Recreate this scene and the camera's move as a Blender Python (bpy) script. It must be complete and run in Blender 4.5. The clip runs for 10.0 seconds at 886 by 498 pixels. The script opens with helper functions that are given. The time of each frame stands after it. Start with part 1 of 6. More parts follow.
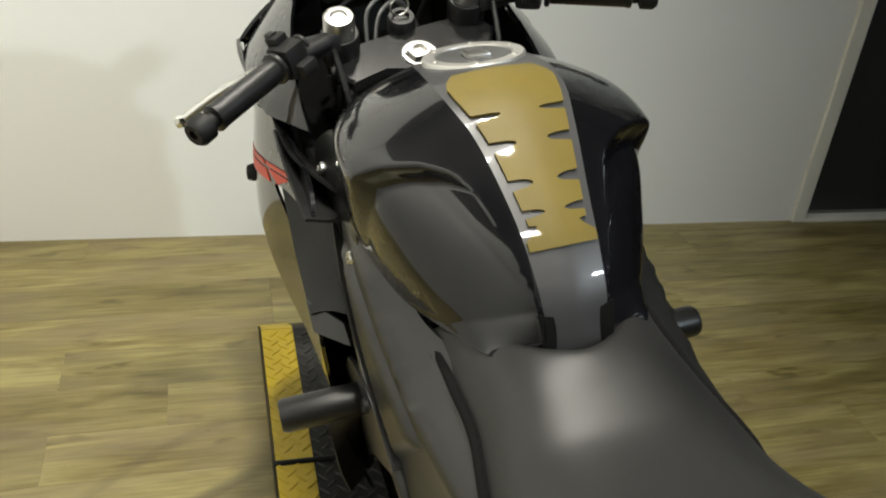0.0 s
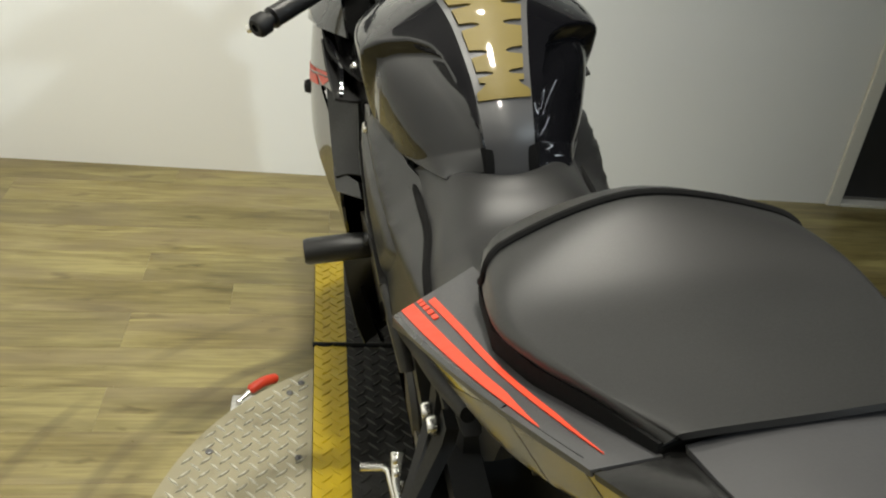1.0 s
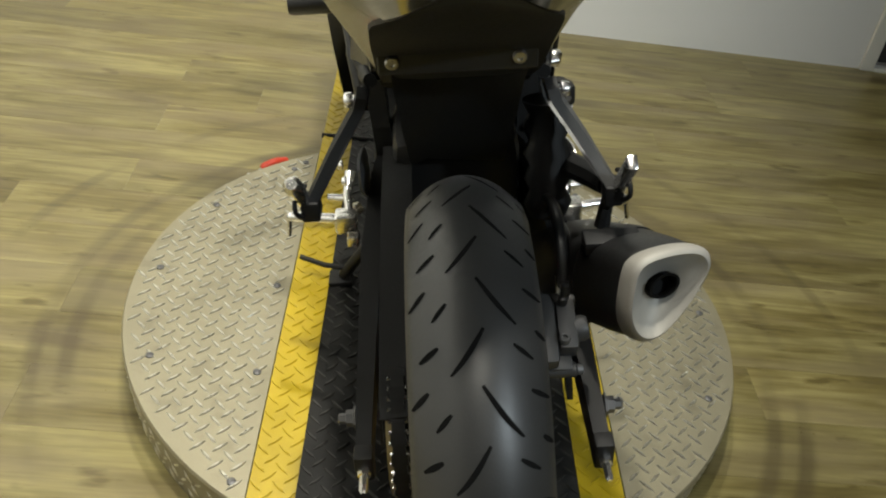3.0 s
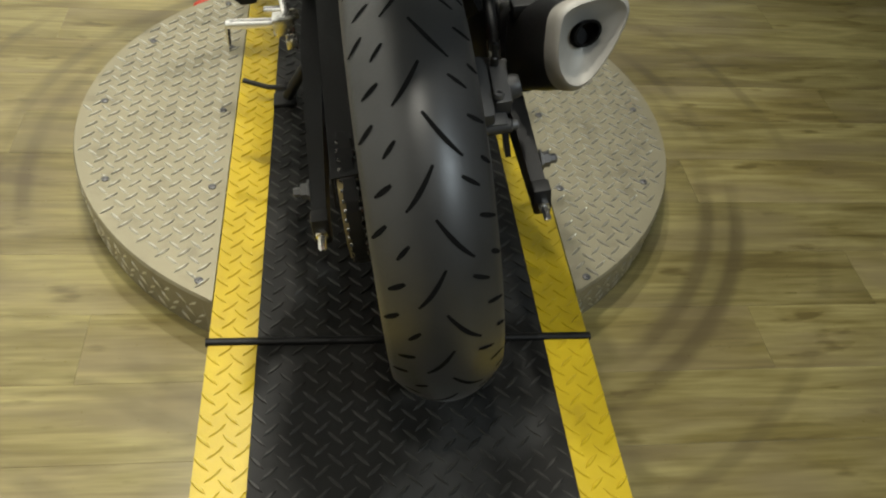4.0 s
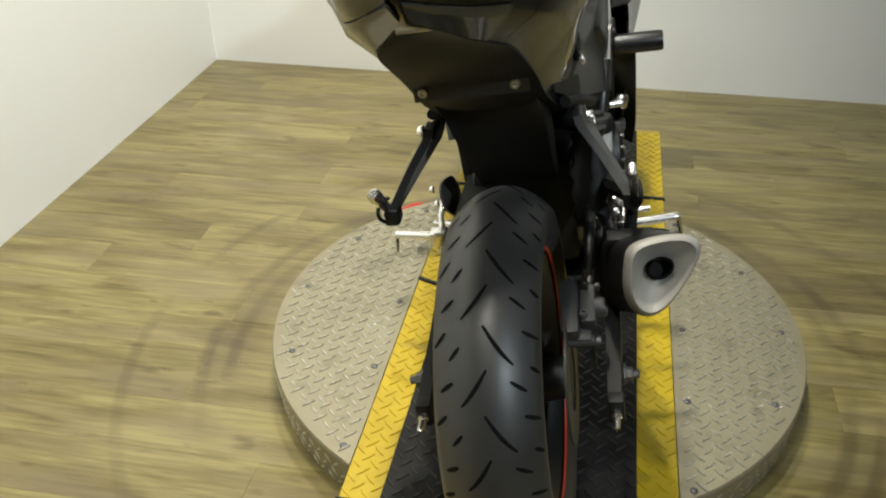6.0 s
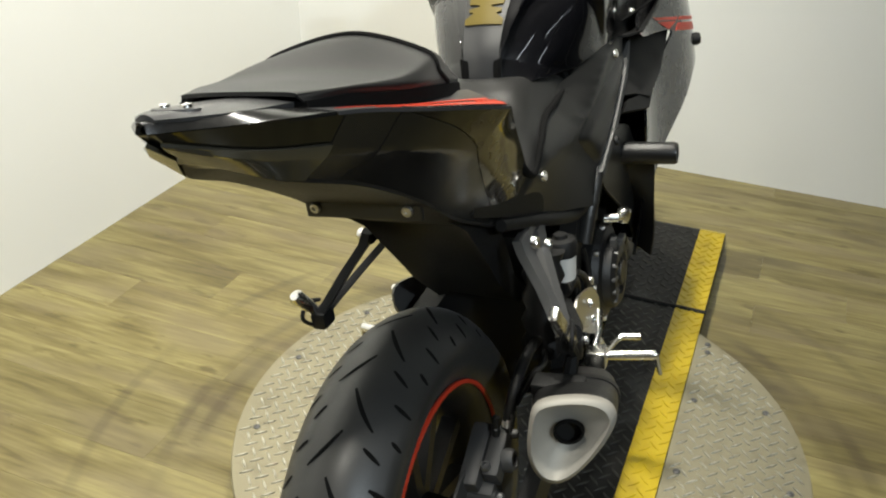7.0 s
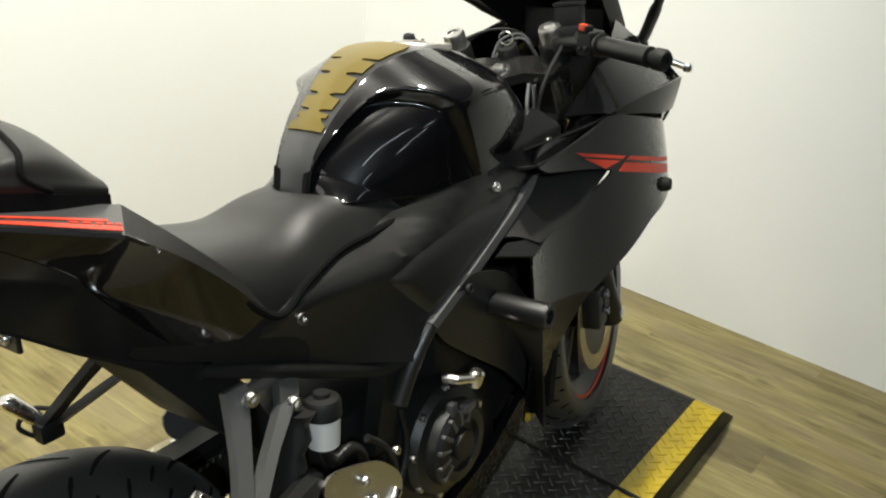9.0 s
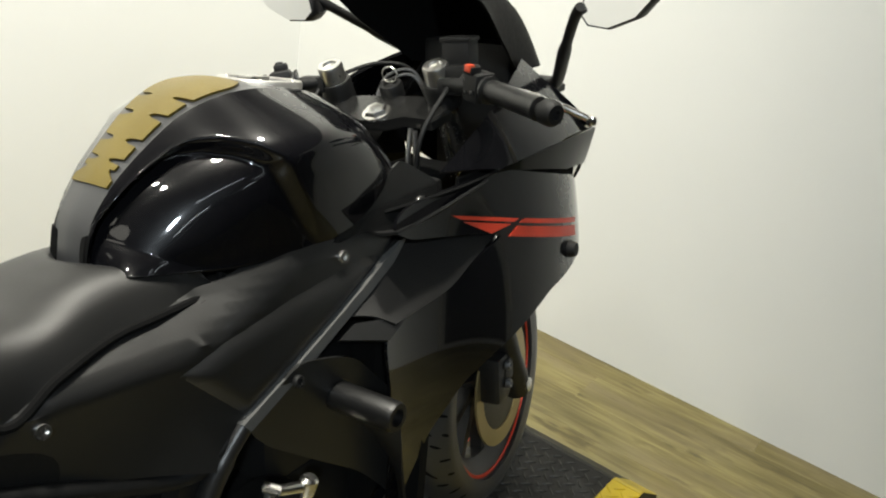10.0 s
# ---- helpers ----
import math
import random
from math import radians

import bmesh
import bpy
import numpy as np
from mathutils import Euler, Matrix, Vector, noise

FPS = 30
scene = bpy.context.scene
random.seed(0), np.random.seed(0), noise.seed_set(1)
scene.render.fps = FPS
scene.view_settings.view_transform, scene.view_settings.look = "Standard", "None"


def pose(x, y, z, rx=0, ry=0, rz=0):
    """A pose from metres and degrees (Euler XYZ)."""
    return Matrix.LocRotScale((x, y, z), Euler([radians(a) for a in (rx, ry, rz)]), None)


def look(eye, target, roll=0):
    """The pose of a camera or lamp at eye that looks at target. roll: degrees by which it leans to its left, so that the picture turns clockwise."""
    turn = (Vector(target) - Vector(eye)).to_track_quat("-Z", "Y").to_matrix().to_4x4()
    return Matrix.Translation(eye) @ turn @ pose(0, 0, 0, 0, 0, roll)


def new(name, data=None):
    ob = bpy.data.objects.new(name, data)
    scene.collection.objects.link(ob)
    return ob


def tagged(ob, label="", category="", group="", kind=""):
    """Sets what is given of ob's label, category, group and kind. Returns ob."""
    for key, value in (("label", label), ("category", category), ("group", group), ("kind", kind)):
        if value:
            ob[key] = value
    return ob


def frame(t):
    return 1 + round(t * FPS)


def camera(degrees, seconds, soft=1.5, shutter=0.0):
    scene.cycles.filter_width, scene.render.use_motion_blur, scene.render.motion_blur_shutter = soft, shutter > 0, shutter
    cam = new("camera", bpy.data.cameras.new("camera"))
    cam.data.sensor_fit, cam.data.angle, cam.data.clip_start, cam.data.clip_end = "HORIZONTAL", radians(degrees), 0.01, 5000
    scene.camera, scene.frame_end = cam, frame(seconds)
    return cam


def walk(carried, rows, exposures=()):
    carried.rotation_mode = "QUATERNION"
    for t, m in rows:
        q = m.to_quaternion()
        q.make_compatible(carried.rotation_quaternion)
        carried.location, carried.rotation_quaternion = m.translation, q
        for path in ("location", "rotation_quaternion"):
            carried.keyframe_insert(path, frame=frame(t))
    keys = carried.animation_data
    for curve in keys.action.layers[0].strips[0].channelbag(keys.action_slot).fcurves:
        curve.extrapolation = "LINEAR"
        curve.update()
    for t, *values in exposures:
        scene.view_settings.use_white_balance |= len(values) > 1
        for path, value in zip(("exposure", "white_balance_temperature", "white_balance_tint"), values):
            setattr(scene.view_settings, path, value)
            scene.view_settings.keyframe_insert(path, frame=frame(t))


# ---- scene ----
cam = camera(54.3, 10.0, 2.1)
PATH = [
    (0, (-0.4, -0.385, 1.376), (0.1, 1.278, 0.385), 5.7),
    (0.5, (-0.349, -0.519, 1.342), (0.019, 1.184, 0.359), 4.4),
    (1, (-0.332, -0.747, 1.365), (-0.023, 0.957, 0.364), 6.9),
    (1.5, (-0.273, -0.891, 1.375), (-0.09, 0.781, 0.294), 6.1),
    (2, (-0.176, -1.027, 1.371), (-0.091, 0.664, 0.307), 7.2),
    (2.2, (-0.148, -1.04, 1.354), (-0.05, 0.645, 0.28), 7.1),
    (3.3, (-0.131, -1.098, 1.233), (0.026, 0.439, -0.038), 8.3),
    (3.5, (-0.129, -1.134, 1.212), (0.06, 0.356, -0.108), 7.4),
    (4, (-0.119, -1.224, 1.19), (0.142, 0.194, -0.196), 7.0),
    (4.5, (-0.119, -1.303, 1.182), (0.138, 0.126, -0.194), 4.9),
    (5, (-0.129, -1.38, 1.187), (0.172, 0.034, -0.194), 6.9),
    (5.5, (-0.063, -1.369, 1.285), (-0.048, 0.241, 0.099), -4.9),
    (5.7, (0.004, -1.372, 1.324), (-0.133, 0.28, 0.204), -4.1),
    (6.8, (0.329, -1.187, 1.377), (-0.253, 0.432, 0.358), 1.1),
    (7, (0.377, -1.108, 1.397), (-0.27, 0.498, 0.395), 0.9),
    (7.5, (0.452, -0.986, 1.383), (-0.268, 0.58, 0.367), -2.5),
    (8, (0.568, -0.862, 1.367), (-0.326, 0.604, 0.341), -0.6),
    (8.5, (0.716, -0.75, 1.392), (-0.25, 0.723, 0.445), 5.0),
    (9, (0.736, -0.617, 1.396), (-0.275, 0.881, 0.541), 6.1),
    (9.5, (0.72, -0.424, 1.415), (-0.265, 1.105, 0.582), 7.5),
    (10, (0.74, -0.305, 1.402), (-0.244, 1.231, 0.582), 9.3),
]
EXPOSURES = [(0.0, -0.22), (1.0, -0.2), (2.0, -0.10), (3.5, -0.14), (5.0, -0.13), (5.5, -0.10), (7.0, 0.05), (8.0, 0.09), (9.0, 0.09), (10.0, 0.03)]
walk(cam, [(t, look(eye, target, roll)) for t, eye, target, roll in PATH], EXPOSURES)

# ---------- world, lamps, exposure ----------
world = bpy.data.worlds.new("world")
scene.world = world
world.use_nodes = True
world.node_tree.nodes["Background"].inputs["Color"].default_value = (0.9, 0.95, 1.0, 1)
world.node_tree.nodes["Background"].inputs["Strength"].default_value = 0.15


def rear_fill_lamp(x, y, z, watts, size, colour):
    lamp = bpy.data.lights.new("rear_fill_lamp", "AREA")
    lamp.shape, lamp.size, lamp.energy, lamp.color = "DISK", size, watts, colour
    ob = new("rear_fill_lamp", lamp)
    ob.matrix_world = pose(x, y, z)
    return ob


def spot(eye, target, watts, cone, blend, radius, colour):
    """A track spot with a soft cone."""
    lamp = bpy.data.lights.new("track_spot", "SPOT")
    lamp.spot_size, lamp.spot_blend, lamp.shadow_soft_size, lamp.energy, lamp.color = radians(cone), blend, radius, watts, colour
    ob = new("track_spot", lamp)
    ob.matrix_world = look(eye, target)
    return ob


WARM, COOL = (1.0, 0.965, 0.85), (0.82, 0.935, 1.0)
spot((3.1, -3.35, 3.85), (-1.25, 1.0, 0.55), 490, 64, 0.9, 0.10, COOL)
for lamp_y, watts in ((1.15, 290), (-0.05, 300), (-1.25, 165)):
    spot((-0.30, lamp_y, 3.5), (-2.08, lamp_y, 0.0), watts, 136, 0.9, 0.08, WARM)
# unseen weak fill, added behind the bike to lift its rear
rear_fill_lamp(0.1, -4.2, 3.85, 10, 1.5, WARM)

# ---------- materials ----------
def material(name, colour, rough=0.5, metal=0.0, vary=0.12, scale=6.0, grain=120.0, bump=0.08, coat=0.0, spec=0.5, rough_vary=0.1, per_object=0.0):
    m = bpy.data.materials.new(name)
    m.use_nodes = True
    nt = m.node_tree
    b = nt.nodes["Principled BSDF"]
    b.inputs["Metallic"].default_value = metal
    b.inputs["Coat Weight"].default_value = coat
    b.inputs["Coat Roughness"].default_value = 0.04
    b.inputs["Specular IOR Level"].default_value = spec
    co = nt.nodes.new("ShaderNodeTexCoord")
    big, small = nt.nodes.new("ShaderNodeTexNoise"), nt.nodes.new("ShaderNodeTexNoise")
    big.inputs["Scale"].default_value, small.inputs["Scale"].default_value = scale, grain
    big.inputs["Detail"].default_value, small.inputs["Detail"].default_value = 5, 3
    for n in (big, small):
        nt.links.new(co.outputs["Object"], n.inputs["Vector"])
    mix = nt.nodes.new("ShaderNodeMix")
    mix.data_type = "RGBA"
    lo = tuple(c * (1 - vary) for c in colour)
    hi = tuple(min(1, c * (1 + vary)) for c in colour)
    mix.inputs[6].default_value, mix.inputs[7].default_value = (*lo, 1), (*hi, 1)
    nt.links.new(big.outputs["Fac"], mix.inputs[0])
    last = mix.outputs[2]
    if per_object:
        info, hsv, mr = nt.nodes.new("ShaderNodeObjectInfo"), nt.nodes.new("ShaderNodeHueSaturation"), nt.nodes.new("ShaderNodeMapRange")
        mr.inputs[3].default_value, mr.inputs[4].default_value = 1 - per_object, 1 + per_object
        nt.links.new(info.outputs["Random"], mr.inputs[0])
        nt.links.new(mr.outputs[0], hsv.inputs["Value"])
        nt.links.new(last, hsv.inputs["Color"])
        last = hsv.outputs[0]
    nt.links.new(last, b.inputs["Base Color"])
    rr = nt.nodes.new("ShaderNodeMapRange")
    rr.inputs[3].default_value, rr.inputs[4].default_value = max(0.02, rough - rough_vary), min(1, rough + rough_vary)
    nt.links.new(small.outputs["Fac"], rr.inputs[0])
    nt.links.new(rr.outputs[0], b.inputs["Roughness"])
    if bump:
        bp = nt.nodes.new("ShaderNodeBump")
        bp.inputs["Strength"].default_value, bp.inputs["Distance"].default_value = bump, 0.002
        nt.links.new(small.outputs["Fac"], bp.inputs["Height"])
        nt.links.new(bp.outputs[0], b.inputs["Normal"])
    return m


GLOSS = material("gloss_black_paint", (0.004, 0.004, 0.0050), 0.30, coat=1.0, vary=0.3, scale=11, grain=60, bump=0.0, rough_vary=0.06, spec=0.07)
SATIN = material("satin_black_plastic", (0.013, 0.013, 0.0127), 0.36, spec=0.62, vary=0.25, scale=9, grain=420, bump=0.10)
MATTE = material("matte_black_plastic", (0.006, 0.006, 0.006), 0.58, spec=0.35, vary=0.3, grain=300)
VINYL = material("black_seat_vinyl", (0.011, 0.011, 0.0107), 0.44, spec=0.50, vary=0.35, scale=7, grain=700, bump=0.04)
GREYP = material("graphite_satin_paint", (0.045, 0.045, 0.047), 0.40, vary=0.15, scale=10, grain=500, coat=0.2, bump=0.03)
GOLDP = material("gold_tank_pad", (0.135, 0.098, 0.012), 0.52, vary=0.25, scale=16, grain=300, coat=0.22, bump=0.05, spec=0.35)
RED = material("red_decal", (0.60, 0.050, 0.020), 0.42, vary=0.12, bump=0.02)
SPAR = material("light_grey_spar_paint", (0.085, 0.085, 0.083), 0.55, vary=0.1, grain=300)
CHROME = material("polished_aluminium", (0.78, 0.77, 0.74), 0.24, metal=1.0, vary=0.1, grain=200)
STEEL = material("brushed_steel", (0.66, 0.65, 0.62), 0.31, metal=1.0, vary=0.15, grain=160)
ALLOY = material("cast_grey_alloy", (0.13, 0.13, 0.13), 0.45, metal=0.6, vary=0.2, grain=300)
CAST = material("dark_cast_alloy", (0.055, 0.055, 0.055), 0.48, metal=0.3, vary=0.25, grain=300)
BRIGHT = material("bright_aluminium", (0.90, 0.88, 0.83), 0.17, metal=1.0, vary=0.06, grain=220)
TAILP = material("semi_gloss_black_plastic", (0.012, 0.012, 0.0117), 0.20, vary=0.35, scale=9, grain=420, bump=0.03)
SILVER = material("silver_muffler_cap", (0.34, 0.325, 0.29), 0.60, metal=0.25, vary=0.12, scale=14, grain=260)
DARKMET = material("black_cast_metal", (0.007, 0.007, 0.007), 0.46, metal=0.0, vary=0.3, grain=250, bump=0.05)
RUBBER = material("tyre_rubber", (0.028, 0.0277, 0.0265), 0.43, vary=0.32, scale=14, grain=320, bump=0.08, spec=0.7)
# black for seals and hidden trim, and for shade painted as tyre grooves
SCRUB = material("black_trim_and_groove_shade", (0.004, 0.004, 0.004), 0.9, bump=0.0, spec=0.15)
GRIP = material("grip_rubber", (0.008, 0.008, 0.008), 0.36, grain=500, bump=0.25)
BRASS = material("tan_brake_disc", (0.36, 0.29, 0.14), 0.42, metal=0.7, vary=0.2, grain=200)
WHITEP = material("white_plastic", (0.72, 0.71, 0.68), 0.45, vary=0.04)
SMOKE = material("smoked_lens", (0.012, 0.011, 0.007), 0.09, coat=0.0, vary=0.3, bump=0.0, rough_vary=0.02)
LENSB = material("grey_translucent_lens", (0.050, 0.047, 0.036), 0.12, vary=0.25, bump=0.0, spec=0.7, rough_vary=0.03)
SLIDER = material("polished_black_nylon", (0.006, 0.006, 0.006), 0.38, vary=0.3, grain=300, bump=0.02)
SATINAL = material("satin_aluminium", (0.58, 0.57, 0.54), 0.42, metal=0.85, vary=0.08, grain=260, bump=0.02)
SCREEN = material("black_tinted_acrylic", (0.004, 0.004, 0.004), 0.6, vary=0.2, bump=0.0, spec=0.06)
MIRROR = material("mirror_glass", (0.9, 0.9, 0.9), 0.02, metal=1.0, vary=0.0, bump=0.0, rough_vary=0.0)
ORANGE = material("red_switch_plastic", (0.55, 0.06, 0.02), 0.4)
WALL = material("white_wall_paint", (0.78, 0.785, 0.765), 0.75, vary=0.025, scale=1.6, grain=350, bump=0.12)
FARWALL = material("grey_hall_paint", (0.06, 0.06, 0.058), 0.7)
TRIMW = material("white_trim_paint", (0.74, 0.73, 0.66), 0.45, vary=0.03)
CEIL = material("ceiling_paint", (0.10, 0.10, 0.10), 0.85, vary=0.02)
DOORM = material("dark_grey_door_paint", (0.028, 0.028, 0.029), 0.5, vary=0.2)
YELLOW = material("yellow_safety_paint", (0.455, 0.330, 0.009), 0.38, vary=0.26, scale=12, grain=240, bump=0.15)
BLACKPLATE = material("black_tread_plate_paint", (0.0075, 0.0072, 0.0062), 0.50, vary=0.6, scale=7, grain=160, bump=0.2, spec=0.25)
BLACKLUG = material("worn_black_tread_lugs", (0.022, 0.021, 0.018), 0.48, vary=0.6, scale=9, grain=160, bump=0.1)
ALUPLATE = material("worn_aluminium_tread_plate", (0.30, 0.272, 0.185), 0.48, metal=0.5, vary=0.14, scale=5, grain=220, bump=0.12)
LUGM = material("polished_tread_lugs", (0.62, 0.60, 0.52), 0.30, metal=0.9, vary=0.2, scale=5, grain=220, bump=0.1)
for skin, weight in ((VINYL, 0.06), (RUBBER, 0.06)):
    skin.node_tree.nodes["Principled BSDF"].inputs["Sheen Weight"].default_value = weight
    skin.node_tree.nodes["Principled BSDF"].inputs["Sheen Roughness"].default_value = 0.35
SEAMM = material("black_rubber_seam", (0.004, 0.004, 0.004), 0.5, spec=0.22)


def add_dust(m, colour, scale, low, high, amount):
    """Pale dusty patches of uneven outline over a material's own colour."""
    nt = m.node_tree
    b = nt.nodes["Principled BSDF"]
    under = b.inputs["Base Color"].links[0].from_socket
    geo, noise, cut, mix = (nt.nodes.new("ShaderNode" + k) for k in ("NewGeometry", "TexNoise", "MapRange", "Mix"))
    noise.inputs["Scale"].default_value, noise.inputs["Detail"].default_value = scale, 6
    nt.links.new(geo.outputs["Position"], noise.inputs["Vector"])
    cut.inputs[1].default_value, cut.inputs[2].default_value, cut.inputs[4].default_value = low, high, amount
    nt.links.new(noise.outputs["Fac"], cut.inputs[0])
    mix.data_type = "RGBA"
    mix.inputs[7].default_value = (*colour, 1)
    nt.links.new(cut.outputs[0], mix.inputs[0])
    nt.links.new(under, mix.inputs[6])
    nt.links.new(mix.outputs[2], b.inputs["Base Color"])


add_dust(BLACKPLATE, (0.060, 0.060, 0.058), 5.5, 0.55, 0.70, 0.55)
add_dust(YELLOW, (0.22, 0.145, 0.012), 16.0, 0.60, 0.74, 0.30)
add_dust(ALUPLATE, (0.13, 0.115, 0.075), 22.0, 0.55, 0.75, 0.5)


def plank_material():
    m = material("vinyl_oak_plank", (0.27, 0.215, 0.10), 0.30, bump=0.0, per_object=0.13, rough_vary=0.06)
    nt = m.node_tree
    b = nt.nodes["Principled BSDF"]
    co = nt.nodes.new("ShaderNodeTexCoord")
    info = nt.nodes.new("ShaderNodeObjectInfo")
    shift = nt.nodes.new("ShaderNodeVectorMath")
    shift.operation = "MULTIPLY_ADD"
    shift.inputs[1].default_value = (1, 1, 1)
    rnd = nt.nodes.new("ShaderNodeVectorMath")
    rnd.operation = "SCALE"
    rnd.inputs[0].default_value = (13.0, 7.0, 3.0)
    nt.links.new(info.outputs["Random"], rnd.inputs["Scale"])
    nt.links.new(co.outputs["Object"], shift.inputs[0])
    nt.links.new(rnd.outputs[0], shift.inputs[2])
    stretch = nt.nodes.new("ShaderNodeMapping")
    stretch.inputs["Scale"].default_value = (1.25, 7.5, 1.0)
    nt.links.new(shift.outputs[0], stretch.inputs[0])
    grain = nt.nodes.new("ShaderNodeTexNoise")
    grain.inputs["Scale"].default_value, grain.inputs["Detail"].default_value, grain.inputs["Distortion"].default_value = 2.6, 6, 0.9
    nt.links.new(stretch.outputs[0], grain.inputs["Vector"])
    ramp = nt.nodes.new("ShaderNodeValToRGB")
    ramp.color_ramp.elements[0].position, ramp.color_ramp.elements[0].color = 0.30, (0.108, 0.084, 0.028, 1)
    ramp.color_ramp.elements[1].position, ramp.color_ramp.elements[1].color = 0.70, (0.298, 0.256, 0.103, 1)
    ramp.color_ramp.elements.new(0.44).color = (0.166, 0.134, 0.046, 1)
    ramp.color_ramp.elements.new(0.55).color = (0.216, 0.182, 0.070, 1)
    # short fine pores and a cloudy tone from patch to patch
    pores_map = nt.nodes.new("ShaderNodeMapping")
    pores_map.inputs["Scale"].default_value = (5.0, 85.0, 1.0)
    nt.links.new(shift.outputs[0], pores_map.inputs[0])
    pores = nt.nodes.new("ShaderNodeTexNoise")
    pores.inputs["Scale"].default_value, pores.inputs["Detail"].default_value = 1.3, 7
    nt.links.new(pores_map.outputs[0], pores.inputs["Vector"])
    cloud_map = nt.nodes.new("ShaderNodeMapping")
    cloud_map.inputs["Scale"].default_value = (1.1, 3.4, 1.0)
    nt.links.new(shift.outputs[0], cloud_map.inputs[0])
    cloud = nt.nodes.new("ShaderNodeTexNoise")
    cloud.inputs["Scale"].default_value, cloud.inputs["Detail"].default_value = 1.6, 5
    nt.links.new(cloud_map.outputs[0], cloud.inputs["Vector"])
    sums = nt.nodes.new("ShaderNodeMath")
    sums.operation = "ADD"
    blend1, blend2 = nt.nodes.new("ShaderNodeMath"), nt.nodes.new("ShaderNodeMath")
    for node, source, weight in ((blend1, pores, 0.46), (blend2, cloud, 0.60)):
        node.operation = "MULTIPLY_ADD"
        nt.links.new(source.outputs["Fac"], node.inputs[0])
        node.inputs[1].default_value, node.inputs[2].default_value = weight, -weight / 2
    nt.links.new(blend1.outputs[0], sums.inputs[0])
    nt.links.new(blend2.outputs[0], sums.inputs[1])
    total = nt.nodes.new("ShaderNodeMath")
    total.operation = "MULTIPLY_ADD"
    total.inputs[1].default_value = 0.70
    nt.links.new(grain.outputs["Fac"], total.inputs[0])
    lifted = nt.nodes.new("ShaderNodeMath")
    lifted.operation = "ADD"
    lifted.inputs[1].default_value = 0.15
    nt.links.new(sums.outputs[0], lifted.inputs[0])
    nt.links.new(lifted.outputs[0], total.inputs[2])
    fleck_map = nt.nodes.new("ShaderNodeMapping")
    fleck_map.inputs["Scale"].default_value = (7.0, 24.0, 1.0)
    nt.links.new(shift.outputs[0], fleck_map.inputs[0])
    fleck = nt.nodes.new("ShaderNodeTexNoise")
    fleck.inputs["Scale"].default_value, fleck.inputs["Detail"].default_value = 1.0, 3
    nt.links.new(fleck_map.outputs[0], fleck.inputs["Vector"])
    fleck_cut = nt.nodes.new("ShaderNodeMapRange")
    fleck_cut.inputs[1].default_value, fleck_cut.inputs[2].default_value = 0.62, 0.74
    fleck_cut.inputs[3].default_value, fleck_cut.inputs[4].default_value = 0.0, -0.30
    nt.links.new(fleck.outputs["Fac"], fleck_cut.inputs[0])
    flecked = nt.nodes.new("ShaderNodeMath")
    flecked.operation = "ADD"
    nt.links.new(total.outputs[0], flecked.inputs[0])
    nt.links.new(fleck_cut.outputs[0], flecked.inputs[1])
    nt.links.new(flecked.outputs[0], ramp.inputs[0])
    # greyer brown in broad patches of the print
    tone_map = nt.nodes.new("ShaderNodeMapping")
    tone_map.inputs["Scale"].default_value = (1.7, 6.5, 1.0)
    nt.links.new(shift.outputs[0], tone_map.inputs[0])
    tone = nt.nodes.new("ShaderNodeTexNoise")
    tone.inputs["Scale"].default_value, tone.inputs["Detail"].default_value = 1.4, 5
    nt.links.new(tone_map.outputs[0], tone.inputs["Vector"])
    tone_cut = nt.nodes.new("ShaderNodeMapRange")
    tone_cut.inputs[1].default_value, tone_cut.inputs[2].default_value, tone_cut.inputs[4].default_value = 0.46, 0.66, 0.60
    nt.links.new(tone.outputs["Fac"], tone_cut.inputs[0])
    greyer = nt.nodes.new("ShaderNodeMix")
    greyer.data_type = "RGBA"
    greyer.inputs[7].default_value = (0.178, 0.142, 0.078, 1)
    nt.links.new(tone_cut.outputs[0], greyer.inputs[0])
    nt.links.new(ramp.outputs[0], greyer.inputs[6])
    # curved dark scuffs left by wheels turning round the turntable
    geo = nt.nodes.new("ShaderNodeNewGeometry")
    flat = nt.nodes.new("ShaderNodeVectorMath")
    flat.operation = "MULTIPLY_ADD"
    flat.inputs[1].default_value, flat.inputs[2].default_value = (1, 1, 0), (0.010, -0.305, 0)
    nt.links.new(geo.outputs["Position"], flat.inputs[0])
    ln = nt.nodes.new("ShaderNodeVectorMath")
    ln.operation = "LENGTH"
    nt.links.new(flat.outputs[0], ln.inputs[0])
    ring = nt.nodes.new("ShaderNodeValToRGB")
    cr = ring.color_ramp
    cr.elements[0].position, cr.elements[0].color = 0.66, (0, 0, 0, 1)
    cr.elements[1].position, cr.elements[1].color = 0.995, (0, 0, 0, 1)
    for p, v in ((0.705, 0.22), (0.722, 0.75), (0.738, 0.80), (0.752, 0.38), (0.772, 0.40), (0.785, 0.85), (0.802, 0.75), (0.818, 0.15), (0.90, 0.05), (0.955, 0.06), (0.968, 0.45), (0.985, 0.40)):
        cr.elements.new(p).color = (v, v, v, 1)
    nt.links.new(ln.outputs["Value"], ring.inputs[0])
    blot = nt.nodes.new("ShaderNodeTexNoise")
    blot.inputs["Scale"].default_value, blot.inputs["Detail"].default_value = 2.4, 4
    nt.links.new(geo.outputs["Position"], blot.inputs["Vector"])
    mr = nt.nodes.new("ShaderNodeMapRange")
    mr.inputs[1].default_value, mr.inputs[2].default_value = 0.38, 0.60
